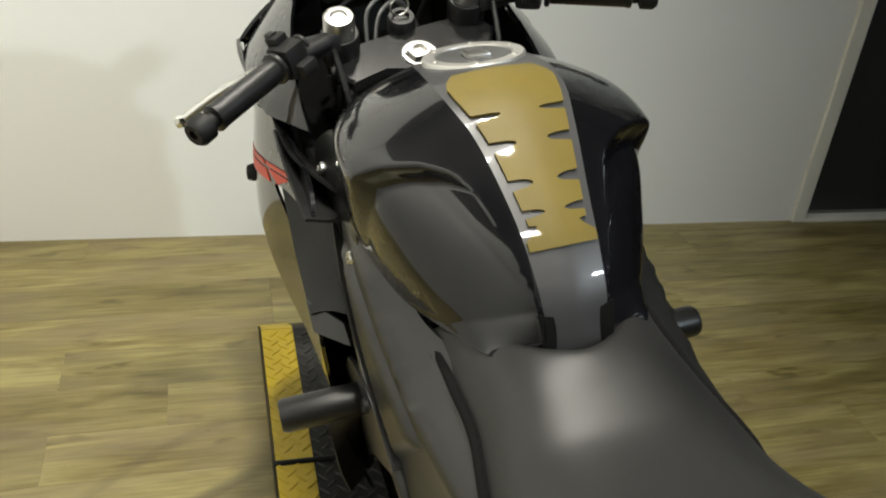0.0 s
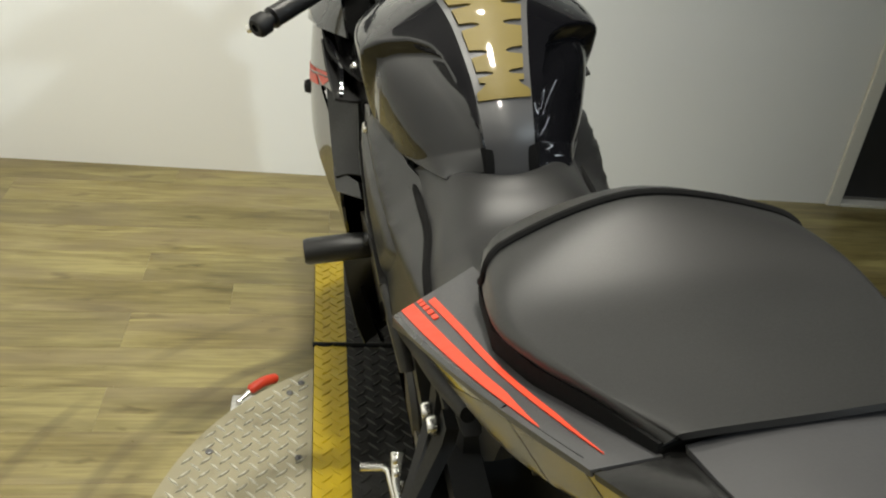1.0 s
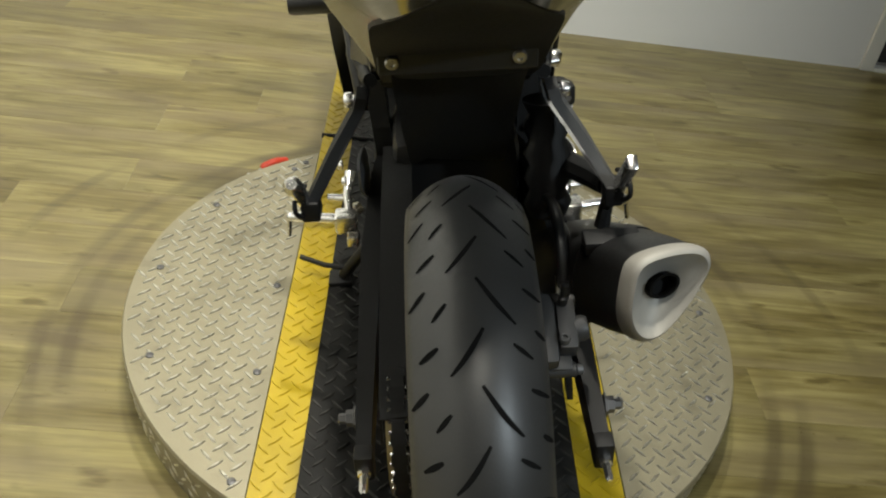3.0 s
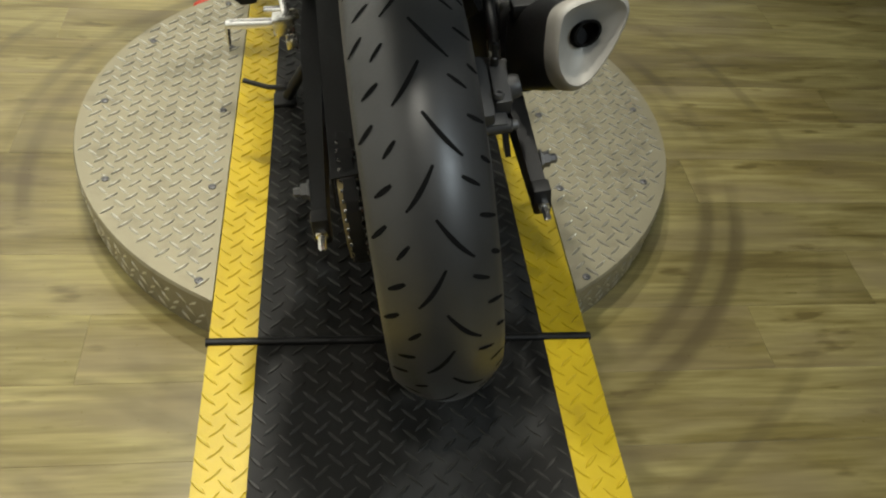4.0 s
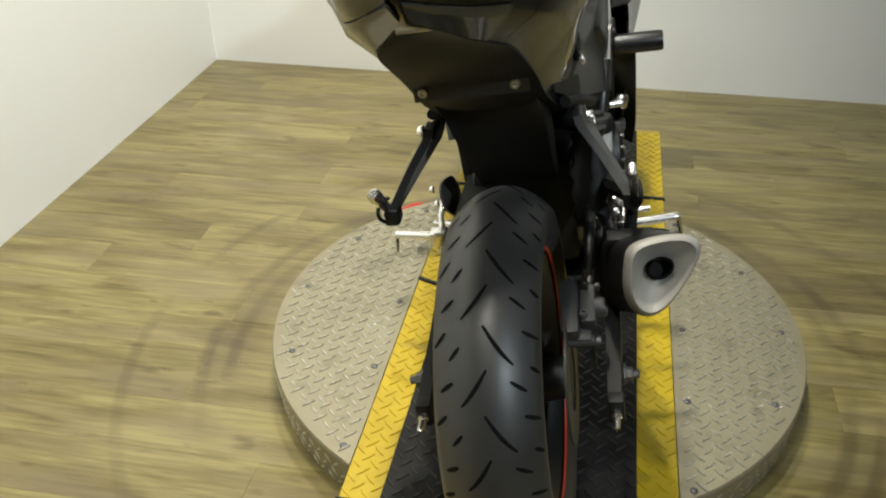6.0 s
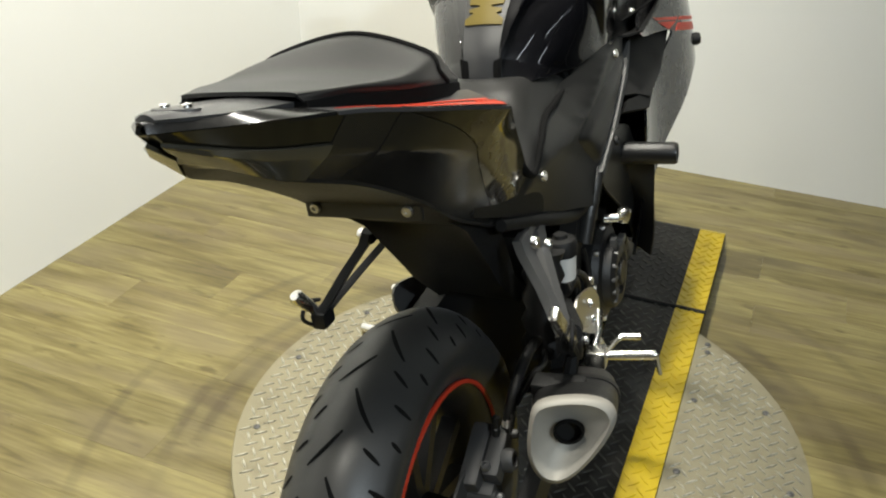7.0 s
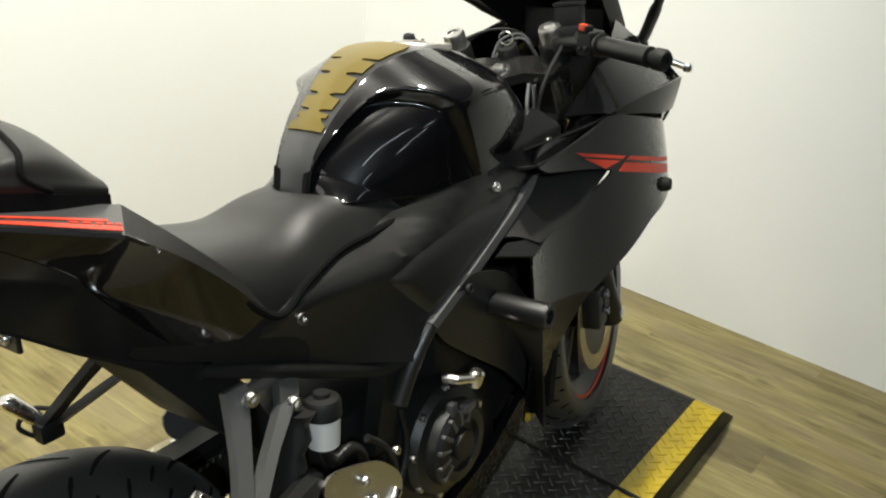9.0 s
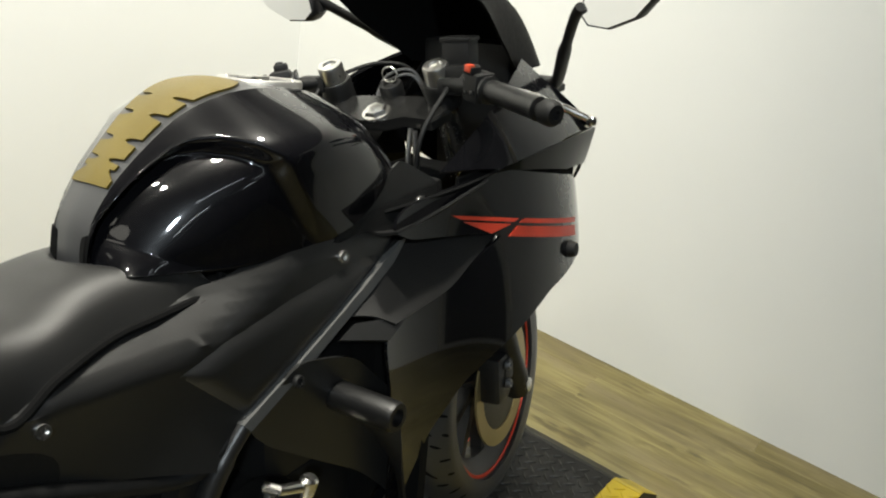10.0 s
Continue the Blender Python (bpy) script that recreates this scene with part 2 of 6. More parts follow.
    nt.links.new(blot.outputs["Fac"], mr.inputs[0])
    mul = nt.nodes.new("ShaderNodeMath")
    mul.operation = "MULTIPLY"
    nt.links.new(ring.outputs[0], mul.inputs[0])
    nt.links.new(mr.outputs[0], mul.inputs[1])
    soft = nt.nodes.new("ShaderNodeMath")
    soft.operation = "MULTIPLY"
    soft.inputs[1].default_value = 0.88
    nt.links.new(mul.outputs[0], soft.inputs[0])
    dirt = nt.nodes.new("ShaderNodeMix")
    dirt.data_type = "RGBA"
    dirt.inputs[7].default_value = (0.070, 0.053, 0.026, 1)
    nt.links.new(soft.outputs[0], dirt.inputs[0])
    nt.links.new(greyer.outputs[2], dirt.inputs[6])
    hsv = next(n for n in nt.nodes if n.bl_idname == "ShaderNodeHueSaturation")
    nt.links.new(dirt.outputs[2], hsv.inputs["Color"])
    bp = nt.nodes.new("ShaderNodeBump")
    bp.inputs["Strength"].default_value, bp.inputs["Distance"].default_value = 0.12, 0.001
    nt.links.new(grain.outputs["Fac"], bp.inputs["Height"])
    nt.links.new(bp.outputs[0], b.inputs["Normal"])
    return m


PLANK = plank_material()


# ---------- mesh helpers ----------
def part(name, bm, mat, parent=None, label="", smooth=True, sharp=40):
    me = bpy.data.meshes.new(name)
    bmesh.ops.recalc_face_normals(bm, faces=bm.faces)
    if smooth:
        for f in bm.faces:
            f.smooth = True
        for e in bm.edges:
            if len(e.link_faces) == 2 and e.calc_face_angle(0) > radians(sharp):
                e.smooth = False
    bm.to_mesh(me)
    bm.free()
    me.materials.append(mat)
    ob = new(name, me)
    if parent:
        ob.parent = parent
    if label:
        tagged(ob, label)
    return ob


def box(bm, c, s, m=None, bevel=0.0):
    """A box of centre c and size s, with rounded edges, moved by m."""
    made = bmesh.ops.create_cube(bm, size=1.0)["verts"]
    bmesh.ops.scale(bm, vec=s, verts=made)
    bmesh.ops.translate(bm, vec=c, verts=made)
    if bevel:
        edges = list({e for v in made for e in v.link_edges})
        made = bmesh.ops.bevel(bm, geom=edges, offset=bevel, segments=2, affect="EDGES", profile=0.6)["verts"]
    if m is not None:
        bmesh.ops.transform(bm, matrix=m, verts=made)
    return made


def rings(bm, loops, closed=True, caps=True):
    """Skin between loops of equal length."""
    vs = [[bm.verts.new(p) for p in loop] for loop in loops]
    n = len(vs[0])
    for a, b in zip(vs, vs[1:]):
        for i in range(n if closed else n - 1):
            bm.faces.new((a[i], a[(i + 1) % n], b[(i + 1) % n], b[i]))
    if caps and closed:
        bm.faces.new(vs[0][::-1])
        bm.faces.new(vs[-1])
    return vs


def tube(bm, pts, r, n=12, caps=True):
    """A round bar along points; r is one radius or one for each point."""
    pts = [Vector(p) for p in pts]
    rs = r if isinstance(r, (list, tuple)) else [r] * len(pts)
    loops, up = [], None
    for i, p in enumerate(pts):
        d = (pts[min(i + 1, len(pts) - 1)] - pts[max(i - 1, 0)]).normalized()
        if up is None:
            up = d.orthogonal().normalized()
        side = d.cross(up).normalized()
        up = side.cross(d).normalized()
        loops.append([p + rs[i] * (math.cos(a) * up + math.sin(a) * side) for a in (2 * math.pi * k / n for k in range(n))])
    rings(bm, loops, True, caps)


def curve_pts(pts, steps=8):
    """A smooth line through points."""
    pts = [Vector(p) for p in pts]
    out = []
    for i in range(len(pts) - 1):
        a, b, c, d = pts[max(i - 1, 0)], pts[i], pts[i + 1], pts[min(i + 2, len(pts) - 1)]
        for k in range(steps):
            t = k / steps
            out.append(0.5 * (2 * b + (c - a) * t + (2 * a - 5 * b + 4 * c - d) * t * t + (3 * b - a - 3 * c + d) * t ** 3))
    return out + [pts[-1]]


def lathe(bm, profile, origin, axis, n=40):
    """Turn (radius, along) pairs round an axis."""
    axis, origin = Vector(axis).normalized(), Vector(origin)
    u = axis.orthogonal().normalized()
    w = axis.cross(u)
    loops = [[origin + axis * a + max(r, 1e-4) * (math.cos(t) * u + math.sin(t) * w) for t in (2 * math.pi * k / n for k in range(n))] for r, a in profile]
    vs = rings(bm, loops, True, False)
    if profile[0][0] <= 0.03:
        bm.faces.new(vs[0][::-1])
    if profile[-1][0] <= 0.03:
        bm.faces.new(vs[-1])


def bolt(bm, p, axis, r=0.008, h=0.006):
    lathe(bm, [(r, 0), (r, h * 0.6), (r * 0.8, h), (r * 0.45, h), (r * 0.4, h * 0.5)], p, axis, 12)


def at_curve(pts, u):
    """The smooth line's point at u, counted in its points."""
    n = len(pts)
    u = min(max(u, 0), n - 1)
    i = min(int(u), n - 2)
    t = u - i
    a, b, c, d = (Vector(pts[j]) for j in (max(i - 1, 0), i, i + 1, min(i + 2, n - 1)))
    return 0.5 * (2 * b + (c - a) * t + (2 * a - 5 * b + 4 * c - d) * t * t + (3 * b - a - 3 * c + d) * t ** 3)


def shell(lines, u0=0.0, u1=None, v0=0.0, v1=None, nu=40, nv=16, shape=None, mirror=False, thick=0.0, lift=0.0):
    """A smooth skin across lines (each a list of points); u runs along them, v from one to the next."""
    bm = bmesh.new()
    u1 = len(lines[0]) - 1 if u1 is None else u1
    v1 = len(lines) - 1 if v1 is None else v1

    def at(u, v):
        p = at_curve([at_curve(line, u) for line in lines], v)
        if shape:
            p = shape(p, u, v)
        return Vector((-p.x, p.y, p.z)) if mirror else p

    def normal(u, v):
        e = 0.02
        n = (at(u + e, v) - at(u - e, v)).cross(at(u, v + e) - at(u, v - e))
        if n.length < 1e-9:
            return Vector((0, 0, 1))
        n.normalize()
        out = Vector(((0.0 if abs(at(u, v).x) < 0.02 else math.copysign(0.6, at(u, v).x)), -0.15, 1))
        return n if n.dot(out) > 0 else -n

    grid = []
    for i in range(nu + 1):
        u = u0 + (u1 - u0) * i / nu
        row = []
        for j in range(nv + 1):
            v = v0 + (v1 - v0) * j / nv
            p = at(u, v)
            if lift:
                p = p + normal(u, v) * lift
            row.append(p)
        grid.append(row)
    top = [[bm.verts.new(p) for p in row] for row in grid]
    for a, b in zip(top, top[1:]):
        for j in range(nv):
            bm.faces.new((a[j], a[j + 1], b[j + 1], b[j]))
    if thick:
        thicken(bm, thick)
    return bm


def thicken(bm, thick):
    """Give an open skin a back, inwards towards the middle plane and down."""
    bmesh.ops.remove_doubles(bm, verts=bm.verts, dist=1e-5)
    bmesh.ops.recalc_face_normals(bm, faces=bm.faces)
    total = Vector()
    for f in bm.faces:
        c = f.calc_center_median()
        total += Vector((f.normal.x * (1 if c.x > 0.01 else -1 if c.x < -0.01 else 0), 0, f.normal.z)) * f.calc_area()
    if total.x + total.z < 0:
        bmesh.ops.reverse_faces(bm, faces=bm.faces)
    bm.normal_update()
    rim = [e for e in bm.edges if len(e.link_faces) == 1]
    back = {v: bm.verts.new(v.co - v.normal * thick) for v in list(bm.verts)}
    for f in list(bm.faces):
        bm.faces.new([back[v] for v in reversed(f.verts)])
    for e in rim:
        a, b = e.verts
        bm.faces.new((a, b, back[b], back[a]))


def blend(points, y, z):
    """Half-width at (y, z) on a smooth surface through a few known (y, z, x)."""
    key = tuple(points)
    if key not in SURFACES:
        n = len(points)
        terms = 7 if n >= 14 else 6 if n >= 10 else 3 if n >= 4 else 1
        a = np.array([basis(p[0], p[1])[:terms] for p in points])
        SURFACES[key] = np.linalg.lstsq(a, np.array([p[2] for p in points]), rcond=None)[0]
    c = SURFACES[key]
    return float(sum(k * t for k, t in zip(c, basis(y, z))))


SURFACES = {}


def basis(y, z):
    y, z = (y - 1.0) * 2, (z - 0.65) * 2
    return (1.0, y, z, y * y, y * z, z * z, y * y * y)


def panel(outline, widths, thick=0.006, step=0.016, mirror=False, lift=0.0, smooth=1):
    """A curved body panel: an outline in (y, z), bent outwards to the half-widths given at a few places."""
    from mathutils.geometry import delaunay_2d_cdt
    line = []
    n = len(outline)
    for i in range(n):
        a, b = Vector(outline[i]), Vector(outline[(i + 1) % n])
        k = max(1, int((b - a).length / step))
        line += [a + (b - a) * j / k for j in range(k)]
    for _ in range(smooth):
        line = [0.25 * line[i - 1] + 0.5 * line[i] + 0.25 * line[(i + 1) % len(line)] for i in range(len(line))]
    m = len(line)
    lo = [min(p[k] for p in line) for k in (0, 1)]
    hi = [max(p[k] for p in line) for k in (0, 1)]
    inner = []

    def inside(p):
        c, j = False, m - 1
        for i in range(m):
            a, b = line[i], line[j]
            if (a.y > p.y) != (b.y > p.y) and p.x < (b.x - a.x) * (p.y - a.y) / (b.y - a.y) + a.x:
                c = not c
            j = i
        return c and min((p - q).length for q in line) > step * 0.5

    y = lo[0]
    while y < hi[0]:
        z = lo[1]
        while z < hi[1]:
            p = Vector((y, z))
            if inside(p):
                inner.append(p)
            z += step
        y += step
    verts, _, faces, *_ = delaunay_2d_cdt(line + inner, [(i, (i + 1) % m) for i in range(m)], [], 1, 1e-6)
    bm = bmesh.new()
    vs = []
    for v in verts:
        x = (widths(v.x, v.y) if callable(widths) else blend(widths, v.x, v.y)) + lift
        vs.append(bm.verts.new((-x if mirror else x, v.x, v.y)))
    for f in faces:
        bm.faces.new([vs[i] for i in f])
    thicken(bm, thick)
    return bm


def thing(name, label, category, m=None, group="", kind=""):
    ob = new(name)
    if m is not None:
        ob.matrix_world = m
    return tagged(ob, label, category, group, kind)

# ---------- motorcycle ----------
BIKE = pose(0.058, -0.31, 0.10, 0, -8.9, 1.7)
bike = thing("motorcycle", "black sport motorcycle with red decals leaning on its side stand", "motorcycle", BIKE)
RAKE = Vector((0, -0.419, 0.908)).normalized()
STEM = Vector((0, 1.085, 0.918))
STEER = Matrix.Translation(STEM) @ Matrix.Rotation(radians(10), 4, RAKE) @ Matrix.Translation(-STEM)


def steered(bm):
    bmesh.ops.transform(bm, matrix=STEER, verts=bm.verts)
    return bm


def flip(p, s):
    return (p[0] * s, p[1], p[2])


# -- fuel tank --
T_MID = [(0, 0.510, 0.815), (0, 0.520, 0.868), (0, 0.549, 0.910), (0, 0.587, 0.945), (0, 0.645, 0.988), (0, 0.702, 1.008), (0, 0.770, 1.010), (0, 0.851, 0.995), (0, 0.922, 0.966)]
T_CREST = [(0.030, 0.513, 0.815), (0.031, 0.524, 0.867), (0.034, 0.552, 0.908), (0.039, 0.590, 0.943), (0.050, 0.648, 0.984), (0.062, 0.706, 1.003), (0.066, 0.774, 1.004), (0.060, 0.856, 0.989), (0.045, 0.926, 0.961)]
T_SHOULDER = [(0.054, 0.519, 0.815), (0.066, 0.537, 0.861), (0.088, 0.572, 0.895), (0.114, 0.618, 0.925), (0.142, 0.680, 0.950), (0.156, 0.738, 0.955), (0.152, 0.802, 0.958), (0.132, 0.872, 0.952), (0.095, 0.935, 0.932)]
T_FLANK = [(0.082, 0.534, 0.822), (0.10, 0.567, 0.840), (0.122, 0.604, 0.856), (0.142, 0.646, 0.877), (0.160, 0.696, 0.903), (0.167, 0.757, 0.911), (0.164, 0.831, 0.910), (0.150, 0.907, 0.897), (0.12, 0.956, 0.889)]
T_FOOT = [(0.095, 0.570, 0.817), (0.112, 0.616, 0.811), (0.126, 0.656, 0.807), (0.138, 0.700, 0.806), (0.148, 0.755, 0.802), (0.153, 0.818, 0.796), (0.153, 0.879, 0.803), (0.148, 0.940, 0.839), (0.13, 0.966, 0.851)]
TANK = [T_CREST, T_SHOULDER, T_FLANK, T_FOOT]


RIM = [(-1.0, 0.25), (1.2, 0.25), (1.8, 0.33), (2.6, 0.36), (3.3, 0.38), (3.6, 0.45), (3.9, 0.64), (4.15, 0.95), (4.38, 1.4), (4.48, 2.0), (4.52, 3.5)]


def knee(p, u, v):
    """The knee recess, bounded by a rounded ridge that curves over towards the front."""
    q, near, inside = Vector((u * 0.55, v)), 9.0, False
    for (ua, va), (ub, vb) in zip(RIM, RIM[1:]):
        a, b = Vector((ua * 0.55, va)), Vector((ub * 0.55, vb))
        t = max(0.0, min(1.0, (q - a).dot(b - a) / (b - a).length_squared))
        near = min(near, (q - a.lerp(b, t)).length)
        if ua <= u < ub:
            inside = v > va + (vb - va) * (u - ua) / (ub - ua)
    d = max(0.0, min(1.0, ((near if inside else -near) + 0.04) / 0.21))
    d = d * d * (3 - 2 * d) * max(0.0, min(1.0, (u + 0.3) / 1.4))
    fade = max(0.0, min(1.0, 1.45 - 0.5 * v))
    return Vector((p.x - 0.034 * d * fade, p.y, p.z - 0.010 * d * fade))


def wing(p, u, v):
    return knee(p, u, v)


bm = shell(TANK, nu=150, nv=84, shape=wing, thick=0.003)
tank = part("fuel_tank", bm, GLOSS, bike, "gloss black fuel tank with knee recesses", sharp=60)
part("tank_side", shell(TANK, nu=150, nv=84, shape=wing, mirror=True, thick=0.003), GLOSS, tank, sharp=60)
MIDLINES = [[(-x, y, z) for x, y, z in T_CREST], T_MID, T_CREST]
part("tank_stripe", shell(MIDLINES, nu=60, nv=16, thick=0.003), GREYP, tank, "graphite satin centre strip")


def tank_pad():
    """Gold pad with notched edges, following the centre strip."""
    bm = bmesh.new()
    n, nv = 220, 14
    rows = []
    for i in range(n + 1):
        u = 2.08 + 3.62 * i / n
        w = 0.66 + 0.05 * (u - 2.1)
        if u < 2.28:
            w = 0.90
        elif u < 2.55:
            w = 0.90 - 0.40 * math.sin(math.pi * (u - 2.28) / 0.54)
        for notch in (2.70, 3.18, 3.74, 4.30):
            d = (u - notch) / 0.15
            if 0 <= d < 1:
                w -= 0.46 * math.sin(math.pi * d) ** 0.4
        if u > 5.2:
            w *= max(0.5, 1 - 0.9 * (u - 5.2) ** 1.5)
        row = []
        for j in range(nv + 1):
            v = 1 + w * (2 * j / nv - 1)
            e = 0.02
            f = lambda a, b: at_curve([at_curve(line, a) for line in MIDLINES], b)
            nrm = (f(u + e, v) - f(u - e, v)).cross(f(u, v + e) - f(u, v - e)).normalized()
            if nrm.z < 0:
                nrm = -nrm
            row.append(bm.verts.new(f(u, v) + nrm * 0.0035))
        rows.append(row)
    for a, b in zip(rows, rows[1:]):
        for j in range(nv):
            bm.faces.new((a[j], a[j + 1], b[j + 1], b[j]))
    thicken(bm, 0.003)
    return bm


part("tank_pad", tank_pad(), GOLDP, tank, "gold tank pad with notched edges")
CAPM = Matrix.Translation((0.003, 0.824, 1.0000)) @ Matrix.Rotation(radians(-7), 4, "X")
bm = bmesh.new()
lathe(bm, [(0.058, -0.014), (0.058, 0.002), (0.056, 0.0045), (0.044, 0.0045), (0.043, 0.002)], (0, 0, 0), (0, 0, 1), 48)
bmesh.ops.transform(bm, matrix=CAPM, verts=bm.verts)
cap = part("filler_ring", bm, SATINAL, tank, "bright aluminium fuel filler ring")
bm = bmesh.new()
lathe(bm, [(0.043, 0.0), (0.043, 0.0022), (0.038, 0.0035), (0.016, 0.0030), (0.0, 0.0030)], (0, 0, 0), (0, 0, 1), 36)
bmesh.ops.transform(bm, matrix=CAPM, verts=bm.verts)
part("filler_lid", bm, ALLOY, tank)
bm = bmesh.new()
box(bm, (0, -0.010, 0.0055), (0.026, 0.034, 0.005), CAPM, 0.002)
part("key_flap", bm, STEEL, tank)
for k in range(6):
    a = math.pi / 3 * k + 0.3
    bm = bmesh.new()
    bolt(bm, CAPM @ Vector((0.050 * math.cos(a), 0.050 * math.sin(a), 0.0042)), (0, 0, 1), 0.0032, 0.0018)
    part("ring_bolt", bm, STEEL, tank)
for s in (-1, 1):  # dark rubber buffer at the rear foot of the tank
    part("tank_buffer", shell(TANK, u0=0.0, u1=0.95, v0=0.03, v1=0.62, nu=12, nv=10, shape=wing, mirror=s < 0, thick=0.003, lift=0.0025), SCRUB, tank, "black rubber buffer")

# -- seats --
S_MID = [(0, 0.133, 0.911), (0, 0.235, 0.859), (0, 0.323, 0.831), (0, 0.404, 0.819), (0, 0.458, 0.831), (0, 0.495, 0.838), (0, 0.505, 0.815)]
S_EDGE = [(0.07, 0.138, 0.905), (0.079, 0.241, 0.853), (0.074, 0.329, 0.824), (0.062, 0.409, 0.814), (0.056, 0.471, 0.828), (0.054, 0.52, 0.832), (0.09, 0.585, 0.814)]
S_SIDE = [(0.1, 0.151, 0.883), (0.112, 0.256, 0.832), (0.113, 0.339, 0.789), (0.102, 0.412, 0.794), (0.09, 0.48, 0.808), (0.088, 0.546, 0.813), (0.11, 0.626, 0.796)]
S_FOOT = [(0.105, 0.168, 0.862), (0.12, 0.274, 0.803), (0.122, 0.348, 0.734), (0.121, 0.41, 0.76), (0.109, 0.485, 0.775), (0.109, 0.554, 0.779), (0.109, 0.628, 0.785)]
neg = lambda line: [(-x, y, z) for x, y, z in line]
seat = part("rider_seat", shell([neg(S_FOOT), neg(S_SIDE), neg(S_EDGE), S_MID, S_EDGE, S_SIDE, S_FOOT], nu=48, nv=48, thick=0.012), VINYL, bike, "black vinyl rider seat", sharp=70)
for s in (1, -1):
    bm = bmesh.new()
    tube(bm, curve_pts([flip((x + 0.003, y, z - 0.001), s) for x, y, z in S_FOOT[1:]] + [flip((0.108, 0.645, 0.800), s)], 6), 0.0058, 8)
    part("seat_edge_seal", bm, SCRUB, seat, "black rubber edge seal")
P_MID = [(0, 0.178, 0.960), (0, 0.127, 1.007), (0, 0.083, 1.018), (0, 0.004, 1.004), (0, -0.08, 1.015), (0, -0.149, 1.028)]
P_EDGE = [(0.075, 0.168, 0.951), (0.092, 0.116, 0.989), (0.1, 0.057, 1.001), (0.098, -0.008, 1.000), (0.082, -0.08, 1.012), (0.058, -0.147, 1.026)]
P_SIDE = [(0.098, 0.165, 0.944), (0.113, 0.094, 0.969), (0.121, 0.012, 0.989), (0.109, -0.045, 1.002), (0.09, -0.095, 1.014), (0.066, -0.145, 1.021)]
P_FOOT = [(0.098, 0.165, 0.934), (0.113, 0.094, 0.955), (0.119, 0.01, 0.977), (0.106, -0.047, 0.991), (0.088, -0.095, 1.005), (0.07, -0.142, 1.014)]
PILLION = [neg(P_FOOT), neg(P_SIDE), neg(P_EDGE), P_MID, P_EDGE, P_SIDE, P_FOOT]
pillion = part("passenger_seat", shell(PILLION, nu=44, nv=44, thick=0.004), VINYL, bike, "black vinyl passenger seat with raised front", sharp=70)
bm = bmesh.new()
seam = [at_curve([at_curve(line, 1.80 - 0.85 * (abs(v - 3) / 2.6) ** 1.7) for line in PILLION], v) for v in [0.4 + 5.2 * k / 48 for k in range(49)]]
tube(bm, [p + Vector((0, 0, 0.0008)) for p in seam], 0.0034, 8)
part("seat_piping", bm, SCRUB, pillion, "black seat piping")
bm = bmesh.new()
rings(bm, [[(x, y, z - 0.016), (x * 1.03, y, z - 0.016), (x * 1.03, y, z), (x, y, z)] for x, y, z in [(sx * p[0], p[1], p[2] + 0.002) for sx, line in ((1, P_FOOT), (-1, P_FOOT[::-1])) for p in line]], True, True)
part("seat_base", bm, SCRUB, pillion)

bm = bmesh.new()
rim_line = [(sx * p[0] * 0.96, p[1], p[2]) for sx, line in ((1, P_FOOT), (-1, P_FOOT[::-1])) for p in line]
rings(bm, [[(x, y, z - 0.055) for x, y, z in rim_line], [(x, y, z - 0.006) for x, y, z in rim_line]], True, True)
part("seat_pan", bm, SCRUB, pillion)

# -- tail --
A_TOP = [(0.112, 0.344, 0.75), (0.122, 0.285, 0.815), (0.126, 0.225, 0.872), (0.108, 0.170, 0.925), (0.095, 0.072, 0.95), (0.09, -0.025, 0.974), (0.074, -0.125, 1.004), (0.050, -0.215, 1.032), (0.004, -0.281, 1.043)]
A_CREASE = [(0.122, 0.341, 0.739), (0.138, 0.272, 0.806), (0.156, 0.200, 0.866), (0.180, 0.122, 0.919), (0.166, 0.050, 0.944), (0.143, -0.035, 0.972), (0.113, -0.125, 1.002), (0.068, -0.215, 1.022), (0.006, -0.283, 1.036)]
A_SIDE = [(0.114, 0.308, 0.715), (0.124, 0.243, 0.764), (0.134, 0.159, 0.821), (0.138, 0.09, 0.869), (0.136, 0.015, 0.905), (0.121, -0.065, 0.937), (0.091, -0.143, 0.966), (0.056, -0.214, 0.990), (0.005, -0.270, 1.022)]
A_LOW = [(0.095, 0.256, 0.693), (0.092, 0.204, 0.722), (0.09, 0.12, 0.771), (0.088, 0.045, 0.828), (0.084, -0.031, 0.878), (0.078, -0.093, 0.914), (0.062, -0.154, 0.943), (0.046, -0.190, 0.962), (0.004, -0.245, 1.002)]
TAIL = [A_TOP, A_CREASE, A_SIDE, A_LOW]


def tail_at(line, u):
    """A point of a tail line, smooth but for the hard corner of the wing at its fourth point."""
    return at_curve(line[:4], u) if u < 3 else at_curve(line[3:], u - 3)


